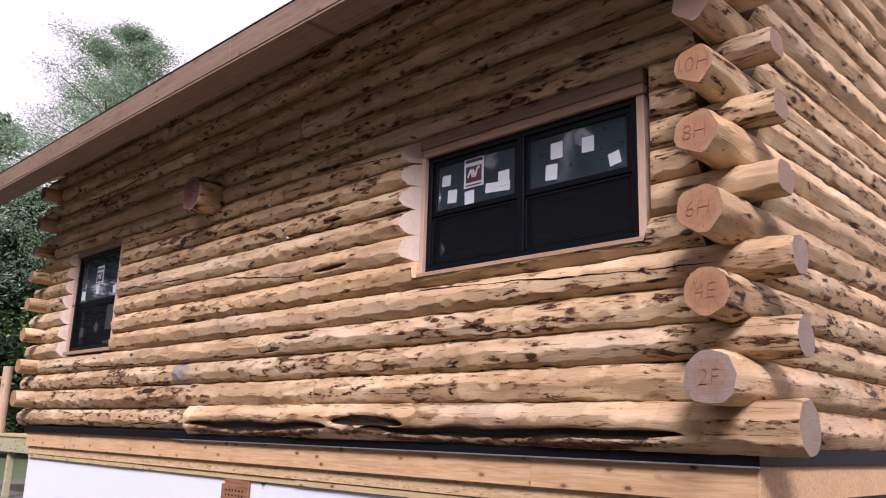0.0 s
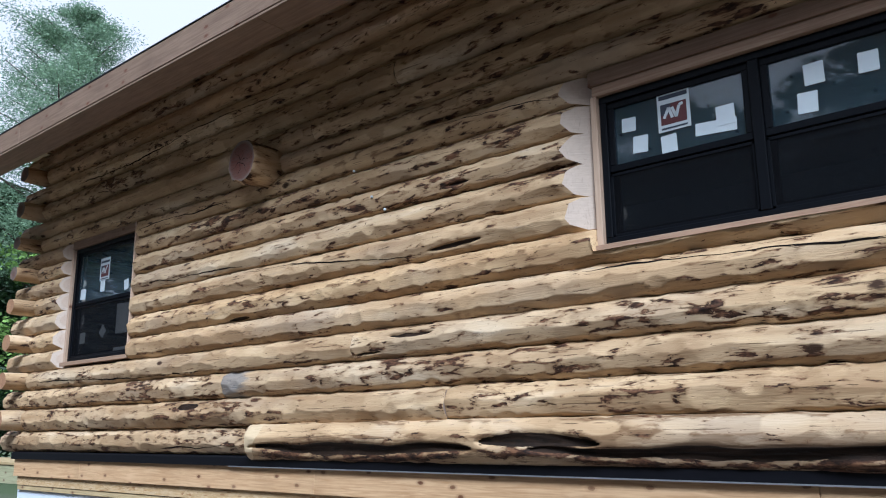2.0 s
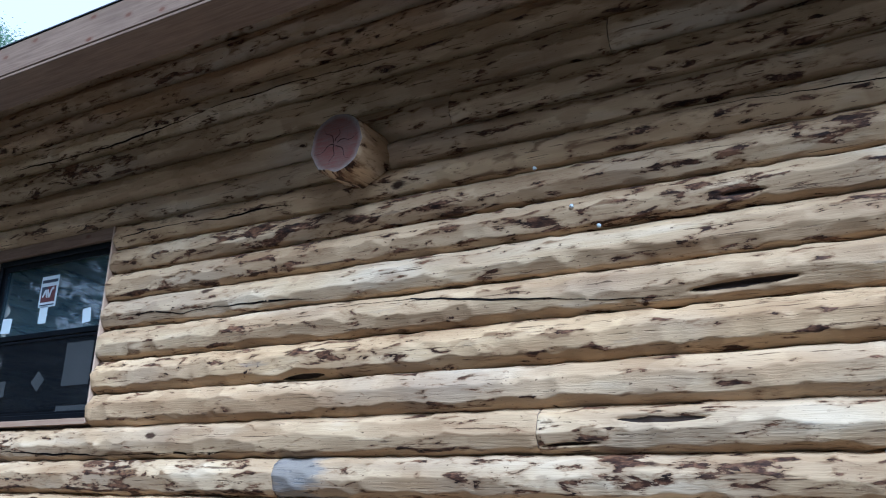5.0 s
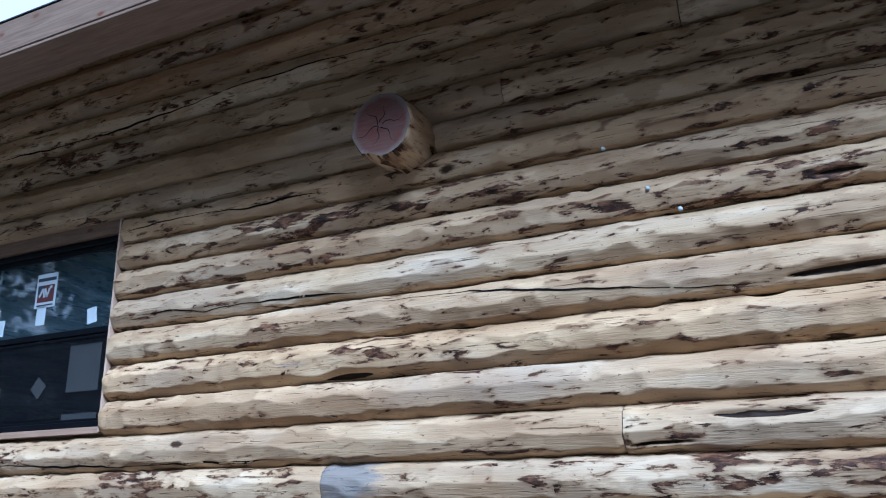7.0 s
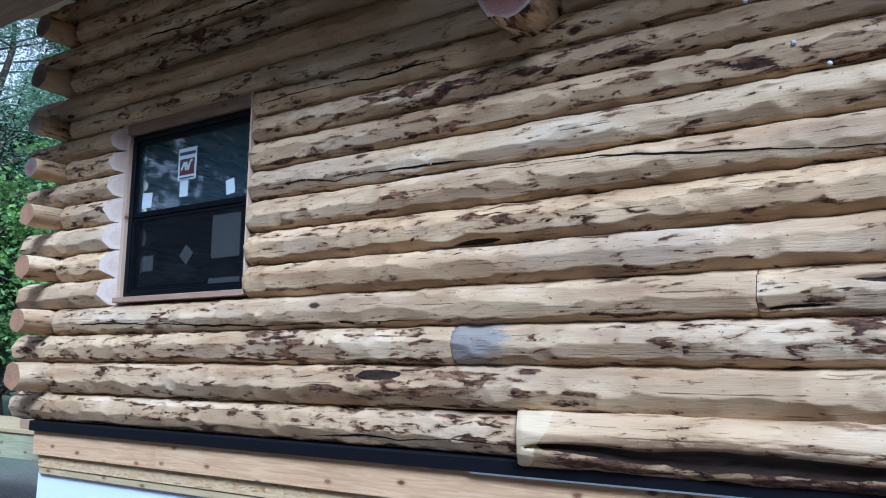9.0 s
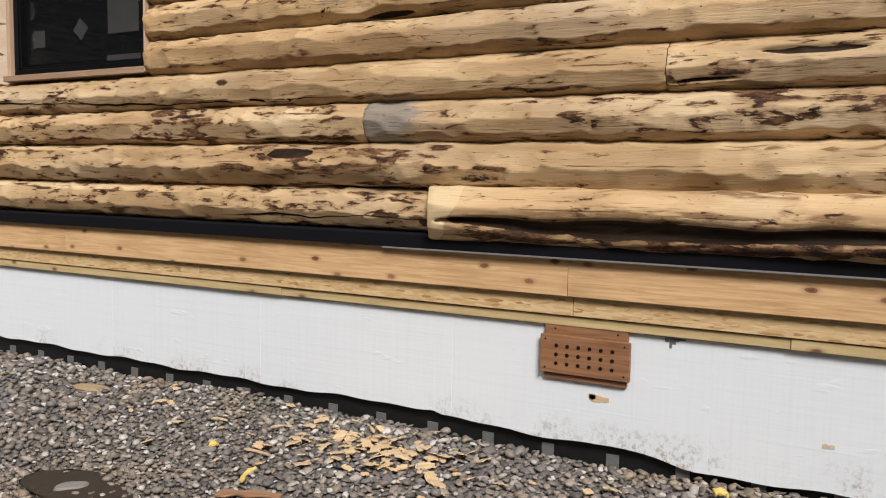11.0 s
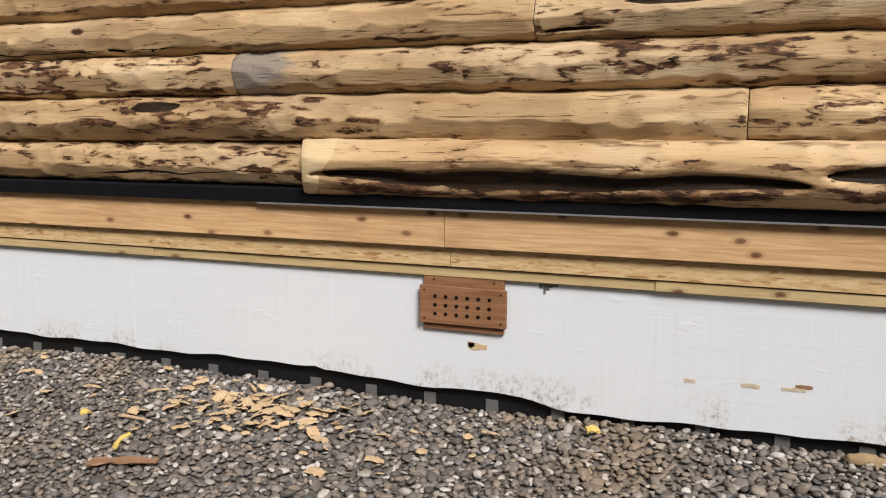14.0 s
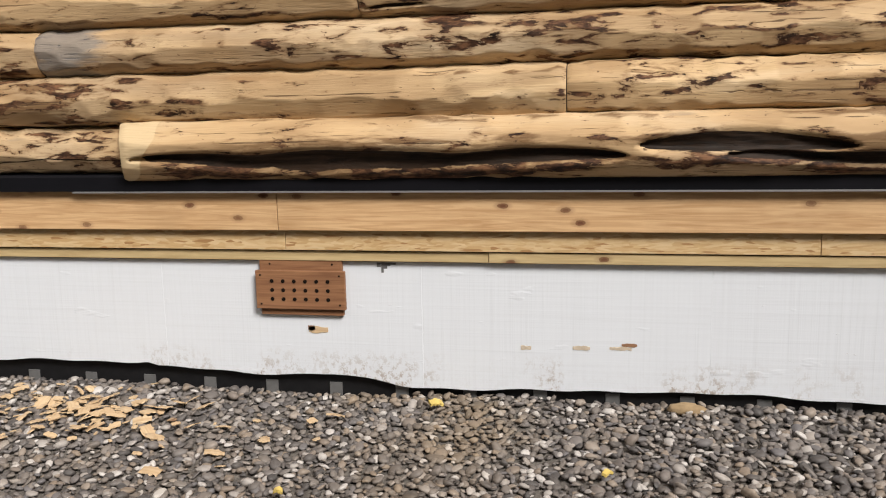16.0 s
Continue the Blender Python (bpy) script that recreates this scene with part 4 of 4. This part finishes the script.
box_part("head_board", (-4.82, 4.675, 3.457), (-2.79, 4.86, 3.55), HEAD, trim_2, 0.003)
box_part("jamb_board", (-4.815, 4.69, 2.437), (-4.774, 4.86, 3.388), BUCK_Z, trim_2, 0.003)
box_part("jamb_board", (-2.866, 4.71, 2.437), (-2.812, 4.86, 3.388), BUCK_Z, trim_2, 0.003)
trim_1 = holder("window_trim", (-11.0, 4.7, 2.1), "pale pine buck round the single window", "trim", kind="structure")
box_part("sill_board", (-11.70, 4.655, 2.125), (-10.225, 4.86, 2.167), BUCK, trim_1, 0.003)
# darker than the other trim: shade over the window is put into its colour
box_part("head_board", (-11.70, 4.69, 3.473), (-10.225, 4.86, 3.565), HEAD, trim_1, 0.003)
box_part("jamb_board", (-11.70, 4.69, 2.167), (-11.664, 4.86, 3.473), BUCK_Z, trim_1, 0.003)
box_part("jamb_board", (-10.222, 4.645, 2.13), (-10.206, 4.86, 3.55), BUCK_Z, trim_1, 0.003)


# ---- ground and gravel ----
def ground_z(x, y):
    base_ = 0.062 + 0.080 * (min(y, 4.75) - 4.75)
    base_ = max(base_, -0.45)
    return base_ + 0.012 * math.sin(x * 1.7 + y) + 0.010 * math.sin(x * 3.9 - y * 2.3)


def spread(lo, hi, step, far):
    v = list(np.arange(lo, hi + 1e-6, step))
    d = step
    while v[-1] < far:
        d *= 1.5
        v.append(v[-1] + d)
        v.insert(0, v[0] - d)
    return v


gx, gy = spread(-14.5, 1.0, 0.25, 500), spread(-1.0, 5.2, 0.25, 500)
verts = [(x, y, ground_z(x, y)) for y in gy for x in gx]
nx = len(gx)
faces = [(j * nx + i, j * nx + i + 1, (j + 1) * nx + i + 1, (j + 1) * nx + i) for j in range(len(gy) - 1) for i in range(nx - 1)]
me = bpy.data.meshes.new("ground")
me.from_pydata(verts, [], faces)
me.polygons.foreach_set("use_smooth", [True] * len(faces))
me.materials.append(GROUND)
ground = tagged(new("ground", me), "gravelly bare earth that runs out to the woods", "ground", kind="structure")

rng = np.random.default_rng(5)


def ico(sub):
    bm = bmesh.new()
    bmesh.ops.create_icosphere(bm, subdivisions=sub, radius=1.0)
    bm.verts.ensure_lookup_table()
    v = np.array([q.co[:] for q in bm.verts])
    f = np.array([[q.index for q in fc.verts] for fc in bm.faces])
    bm.free()
    return v, f


def pebbles(name, regions, sub):
    bv, bf = ico(sub)
    V, F, off = [], [], 0
    for x0, x1, y0, y1, step in regions:
        for gxx in np.arange(x0, x1, step):
            for gyy in np.arange(y0, y1, step * 0.93):
                x, y = gxx + rng.normal(0, step * 0.35), gyy + rng.normal(0, step * 0.35)
                if y > 4.81:
                    continue
                a = step * rng.uniform(0.34, 0.72) * (1.5 if rng.random() < 0.09 else 1.0)
                sz = np.array([a * rng.uniform(0.9, 1.3), a * rng.uniform(0.7, 1.0), a * rng.uniform(0.28, 0.62)])
                q = Euler((rng.normal(0, 0.3), rng.normal(0, 0.3), rng.uniform(0, 6.28))).to_matrix()
                lump = 1 + 0.16 * np.sin(bv @ rng.normal(0, 2.2, 3) + rng.uniform(0, 6)) + 0.07 * np.sin(bv @ rng.normal(0, 4.5, 3))
                v = (bv * lump[:, None] * sz) @ np.array(q).T
                v = v + (x, y, ground_z(x, y) + sz[2] * rng.uniform(0.2, 1.3) + 0.009)
                V.append(v)
                F.append(bf + off)
                off += len(bv)
    V, F = np.concatenate(V), np.concatenate(F)
    me = bpy.data.meshes.new(name)
    me.vertices.add(len(V))
    me.vertices.foreach_set("co", V.ravel())
    me.loops.add(F.size)
    me.loops.foreach_set("vertex_index", F.ravel().astype(np.int32))
    me.polygons.add(len(F))
    me.polygons.foreach_set("loop_start", (np.arange(len(F)) * 3).astype(np.int32))
    me.update(calc_edges=True)
    me.polygons.foreach_set("use_smooth", np.ones(len(F), bool))
    me.materials.append(PEBBLE)
    return new(name, me)


tagged(pebbles("gravel", [(-8.6, -4.4, 2.95, 4.85, 0.031)], 2), "rounded grey-brown river gravel against the wall", "gravel", kind="stuff")
tagged(pebbles("gravel", [(-10.0, -8.6, 3.0, 4.85, 0.031), (-4.4, -3.6, 3.0, 4.85, 0.033), (-13.6, -10.0, 2.6, 4.85, 0.042), (-3.6, -1.0, 3.0, 4.85, 0.05), (-10.0, -3.6, 2.2, 3.0, 0.05)], 1), "rounded grey-brown river gravel further off", "gravel", kind="stuff")

# ---- loose things on the gravel ----
def chip_mesh(seed, l_, w_, t_, bend=0.0):
    g = np.random.default_rng(seed)
    bm = bmesh.new()
    n = 7
    top = []
    for k in range(n):
        u = k / (n - 1)
        wd = w_ * (0.6 + 0.4 * math.sin(math.pi * min(1, 0.2 + u * 0.7))) * g.uniform(0.6, 1.15)
        zb = bend * math.sin(math.pi * u)
        row = [bm.verts.new(((u - 0.5) * l_, sgn * wd / 2 + g.normal(0, 0.06) * w_, zb + h)) for sgn in (-1, 1) for h in (0, t_)]
        top.append(row)
    for a, b in zip(top, top[1:]):
        for i, j in ((0, 1), (1, 3), (3, 2), (2, 0)):
            bm.faces.new((a[i], a[j], b[j], b[i]))
    bm.faces.new((top[0][0], top[0][2], top[0][3], top[0][1]))
    bm.faces.new((top[-1][0], top[-1][1], top[-1][3], top[-1][2]))
    bmesh.ops.recalc_face_normals(bm, faces=bm.faces)
    return bm


def lay(name, bm, material, x, y, up, turn, label, category, group="", tip=(0, 0)):
    return tagged(part(name, bm, material, at=pose(x, y, ground_z(x, y) + up, tip[0], tip[1], turn)), label, category, group)


g3 = random.Random(8)
chips = [lay("wood_chip", chip_mesh(k, 0.026 + 0.015 * k, 0.015 + 0.011 * k, 0.004, 0.001 * k), CHIP, -8.3 + 0.06 * k, 4.3 + 0.03 * k, 0.034, 40 * k, "pale fresh wood chip on the gravel", "wood chip", "wood chips") for k in range(5)]
for k in range(150):
    if k < 118:
        x, y = g3.gauss(-8.28, 0.27), g3.gauss(4.36, 0.12)
    else:
        x, y = g3.uniform(-10.2, -7.0), g3.uniform(3.9, 4.75)
    if y > 4.76:
        continue
    copy_thing(chips[k % 5], pose(x, y, ground_z(x, y) + 0.026 + g3.uniform(0, 0.02), g3.gauss(0, 12), g3.gauss(0, 12), g3.uniform(0, 360)))
for x, y, l_, w_, turn in ((-6.57, 4.62, 0.065, 0.05, 30), (-9.04, 4.04, 0.055, 0.04, 80), (-7.03, 3.79, 0.035, 0.025, 10), (-5.79, 4.07, 0.05, 0.03, 60), (-6.30, 3.70, 0.04, 0.03, 20)):
    lay("yellow_shaving", chip_mesh(int(x * -100), l_, w_, 0.012, 0.012), YELLOW, x, y, 0.04, turn, "bright yellow wood shaving on the gravel", "shaving", "yellow shavings", (14, 8))
lay("yellow_shaving", chip_mesh(91, 0.095, 0.032, 0.006, 0.02), YELLOW, -8.55, 3.77, 0.07, 60, "long curled yellow shaving standing on the gravel", "shaving", "yellow shavings", (20, -35))
lay("bark_strip", chip_mesh(92, 0.30, 0.075, 0.008, 0.006), BARK, -8.46, 3.67, 0.035, 22, "flat red-brown strip of bark", "bark")
for x, y, l_, turn in ((-8.76, 4.06, 0.16, 5), (-8.42, 4.6, 0.13, -40), (-9.3, 4.35, 0.10, 15), (-8.9, 4.42, 0.12, 50)):
    lay("splinter", chip_mesh(int(-x * 77), l_, 0.018, 0.006, 0.006), CHIP, x, y, 0.036, turn, "thin pale wood splinter on the gravel", "splinter", "splinters", (4, 3))
for x, y, l_, m_ in ((-9.3, 3.38, 0.16, STONE), (-9.13, 3.24, 0.14, PALE_ROCK), (-9.0, 3.16, 0.09, PALE_ROCK), (-9.05, 4.0, 0.09, STONE), (-7.5, 3.75, 0.07, PALE_ROCK)):
    bm = bmesh.new()
    bmesh.ops.create_icosphere(bm, subdivisions=3, radius=0.5)
    for v in bm.verts:
        v.co *= 1 + 0.18 * noise.noise(v.co * 2.2 + Vector((x * 9, y * 7, 0)))
        v.co = Vector((v.co.x * l_, v.co.y * l_ * 0.6, max(-0.2, min(0.24, v.co.z)) * l_ * 0.6))
    for f in bm.faces:
        f.smooth = True
    lay("stone", bm, m_, x, y, 0.032, g3.uniform(0, 180), "flat stone lying on the gravel", "stone", "loose stones")
for x, y, rx, h, m_, words in ((-5.42, 4.735, 0.085, 0.03, SAND, "small heap of yellow sand and sawdust"), (-10.6, 4.5, 0.16, 0.012, SAND, "small heap of yellow sand and sawdust"), (-9.3, 3.42, 0.36, 0.022, SOIL, "patch of dark bare soil among the gravel")):
    bm = bmesh.new()
    bmesh.ops.create_uvsphere(bm, u_segments=28, v_segments=14, radius=1.0)
    for v in bm.verts:
        v.co *= 1 + 0.22 * noise.noise(v.co * 2.5 + Vector((x, y, 0)) * 5)
        v.co = Vector((v.co.x * rx, v.co.y * rx * 0.45, v.co.z * h))
    for f in bm.faces:
        f.smooth = True
    lay("soil_patch" if m_ is SOIL else "sand_mound", bm, m_, x, y, 0.022, 0, words, "soil" if m_ is SOIL else "sand")

# torn paper and tar on the foam, spray-foam beads on the logs
for x, z, w_, h_, m_ in ((-7.19, 0.405, 0.10, 0.034, CHIP), (-7.225, 0.412, 0.035, 0.03, BARK), (-6.16, 0.345, 0.05, 0.024, SCUFF), (-5.90, 0.352, 0.08, 0.022, SCUFF), (-5.68, 0.372, 0.07, 0.018, BARK), (-5.72, 0.355, 0.10, 0.02, SCUFF)):
    bm = chip_mesh(int(-x * 91), w_, h_, 0.002)
    bmesh.ops.rotate(bm, verts=bm.verts, matrix=Matrix.Rotation(radians(90), 3, "X"))
    part("torn_patch", bm, m_, base, at=(x, 4.7775, z))
for x, w_, h_ in ((-6.87, 0.02, 0.022), (-6.852, 0.012, 0.05), (-6.838, 0.02, 0.03), (-6.82, 0.015, 0.016), (-6.80, 0.03, 0.01)):
    box_part("tar_drip", (x - w_ / 2, 4.7755, 0.748 - h_), (x + w_ / 2, 4.7785, 0.7475), TAB, base, 0.0008)
for x, z in ((-6.88, 3.353), (-6.68, 3.106), (-6.54, 2.979)):
    bm = bmesh.new()
    bmesh.ops.create_icosphere(bm, subdivisions=2, radius=0.012)
    for v in bm.verts:
        v.co *= 1 + 0.2 * noise.noise(v.co * 60)
    tagged(part("foam_bead", bm, PAPER, at=(x, 4.625, z)), "small white bead of spray foam on a log", "foam bead", "foam beads")

# ---- deck beside the house ----
deck = holder("deck", (-14.7, 5.9, 0), "unfinished deck of treated lumber beside the house", "deck")
box_part("rim_joist", (-17.0, 5.16, 0.76), (-12.82, 5.20, 0.995), TREATED_GREEN, deck, 0.003)
for k in range(7):
    box_part("deck_board", (-17.0, 5.14 + 0.148 * k, 0.999), (-12.82, 5.14 + 0.148 * k + 0.14, 1.037), TREATED, deck, 0.004)
for x in (-16.6, -14.9):
    box_part("post", (x - 0.045, 5.21, -0.4), (x + 0.045, 5.30, 0.995), TREATED_GREEN, deck, 0.003)
railing = holder("deck_railing", (-15.7, 5.3, 1.037), "round peeled-log railing post and rail on the deck", "railing")
bm = bmesh.new()
post_v = bmesh.ops.create_cone(bm, cap_ends=True, segments=18, radius1=0.085, radius2=0.078, depth=1.15)["verts"]
for v in post_v:
    v.co.x *= 1 + 0.08 * math.sin(v.co.z * 7 - 15.85)
part("rail_post", bm, BUCK_Z, railing, at=(-15.85, 5.32, 1.037 + 0.575))
bm = bmesh.new()
bmesh.ops.create_cone(bm, cap_ends=True, segments=14, radius1=0.045, radius2=0.04, depth=1.6)
bmesh.ops.rotate(bm, verts=bm.verts, matrix=Matrix.Rotation(radians(90), 3, "Y"))
part("rail", bm, BUCK, railing, at=(-16.66, 5.32, 1.98))
lumber = box_part("lumber", (-13.9, 5.22, 1.037), (-12.9, 5.31, 1.126), BUCK, None, 0.003)
tagged(lumber, "short length of pale timber lying on the deck", "lumber")

# ---- trees ----
def leaf_cloud(name, centres, radii, count, size, seed, needle=False):
    """Many small leaf blades scattered through clumps."""
    g = np.random.default_rng(seed)
    k = g.integers(0, len(centres), count)
    c = np.array(centres)[k]
    d = g.normal(0, 1, (count, 3)) * np.array(radii)[k][:, None] * np.array((1, 1, 0.55))
    o = c + d
    a = g.normal(0, 1, (count, 3))
    a[:, 2] *= 0.5
    a /= np.linalg.norm(a, axis=1)[:, None]
    b = np.cross(a, g.normal(0, 1, (count, 3)))
    b /= np.linalg.norm(b, axis=1)[:, None]
    L = size * g.uniform(0.6, 1.4, count)[:, None]
    W = L * (0.3 if needle else 0.6)
    V = np.stack([o - a * L, o - b * W, o + a * L, o + b * W], 1).reshape(-1, 3)
    me = bpy.data.meshes.new(name)
    me.vertices.add(len(V))
    me.vertices.foreach_set("co", V.ravel())
    me.loops.add(count * 4)
    me.loops.foreach_set("vertex_index", np.arange(count * 4, dtype=np.int32))
    me.polygons.add(count)
    me.polygons.foreach_set("loop_start", (np.arange(count) * 4).astype(np.int32))
    me.update(calc_edges=True)
    return me


def limb(bm, p0, p1, r0, r1, n=6):
    d = p1 - p0
    q = d.to_track_quat("Z", "Y").to_matrix().to_4x4()
    m = Matrix.Translation((p0 + p1) / 2) @ q
    bmesh.ops.create_cone(bm, cap_ends=True, segments=n, radius1=r0, radius2=r1, depth=d.length, matrix=m)


def tree(x, y, h, spread_, seed, leaves, count, size, bare=0.2, cone=True, label="", needle=True):
    g = np.random.default_rng(seed)
    ob = holder("tree", (x, y, ground_z(x, y)), label, "tree", "trees round the house")
    bm = bmesh.new()
    prev, n = Vector((0, 0, -0.2)), 9
    spine = []
    for k in range(1, n + 1):
        p = Vector((g.normal(0, 0.012) * h, g.normal(0, 0.012) * h, h * k / n))
        limb(bm, prev, p, 0.014 * h * (1.03 - (k - 1) / n), 0.014 * h * (1.03 - k / n), 8)
        prev = p
        spine.append(p)
    centres, radii = [], []
    boughs = 78 if needle else 46
    for k in range(boughs):
        f = bare + (1 - bare) * (k / boughs)
        base_ = Vector((0, 0, h * f))
        i = min(n - 1, max(0, int(f * n) - 1))
        base_.x, base_.y = spine[i].x, spine[i].y
        prof = (1 - f) ** 0.75 if cone else math.sin(math.pi * min(1, (f - bare) / (1 - bare) * 0.85 + 0.15)) ** 0.7
        reach = spread_ * (prof + 0.10) * g.uniform(0.55, 1.15)
        ang = k * 2.4 + g.normal(0, 0.3)
        tip = base_ + Vector((math.cos(ang) * reach, math.sin(ang) * reach, reach * (g.uniform(0.2, 0.65) if needle else g.uniform(0.05, 0.45))))
        limb(bm, base_, tip, 0.005 * h * (1.1 - f), 0.0012 * h, 5)
        for q in (0.4, 0.6, 0.78, 0.94, 1.06):
            c = base_.lerp(tip, q) + Vector(g.normal(0, 0.06, 3)) * reach
            centres.append(c[:])
            radii.append(0.085 * reach + 0.14 if needle else 0.075 * reach + 0.15)
    trunk = part("trunk", bm, TRUNK, ob, at=ob.matrix_basis.copy())
    me = leaf_cloud("crown", centres, radii, count, size, seed + 1, needle)
    me.materials.append(leaves)
    crown = new("crown", me)
    crown.parent = ob
    return ob


tree(-29.6, 12.5, 16.2, 5.8, 11, LEAF_PINE, 150000, 0.05, 0.3, True, "tall green pine behind the house")
tree(-34.0, 9.0, 13.0, 4.5, 12, LEAF_PINE, 24000, 0.125, 0.1, True, "green pine in front of the woods")
tree(-31.5, 10.0, 9.3, 3.4, 21, LEAF_DARK, 34000, 0.13, 0.03, True, "dark green spruce beside the house")
tree(-34.5, 12.2, 10.5, 3.8, 22, LEAF_DARK, 34000, 0.14, 0.03, True, "dark green spruce among the pines")
tree(-31.0, 14.0, 9.5, 3.2, 13, LEAF_DARK, 22000, 0.095, 0.05, True, "dark green spruce behind the deck")
light_tree = tree(-26.0, 13.5, 8.0, 3.4, 14, LEAF_LIGHT, 24000, 0.075, 0.08, False, "light green broad-leaved tree", False)
spruce = tree(-40.0, 20.0, 17.0, 4.2, 15, LEAF_DARK, 8000, 0.2, 0.08, True, "dark green spruce in the woods")
rng2 = random.Random(3)
for k in range(8):
    copy_thing(spruce, pose(-42 - rng2.uniform(0, 12), 4 + k * 4.2 + rng2.uniform(-1, 1), -0.4, 0, 0, rng2.uniform(0, 360)) @ Matrix.Scale(rng2.uniform(0.55, 0.8), 4))
far = tree(-6, -30, 19.0, 5.5, 16, LEAF_DARK, 14000, 0.24, 0.06, False, "leafy tree at the edge of the clearing", False)
for k in range(21):
    a = radians(189 + k * 9.3)
    d = rng2.uniform(24, 34)
    copy_thing(far, pose(-6 + d * math.cos(a), 2 + d * math.sin(a), -0.45, 0, 0, rng2.uniform(0, 360)) @ Matrix.Scale(rng2.uniform(0.90, 1.05), 4))
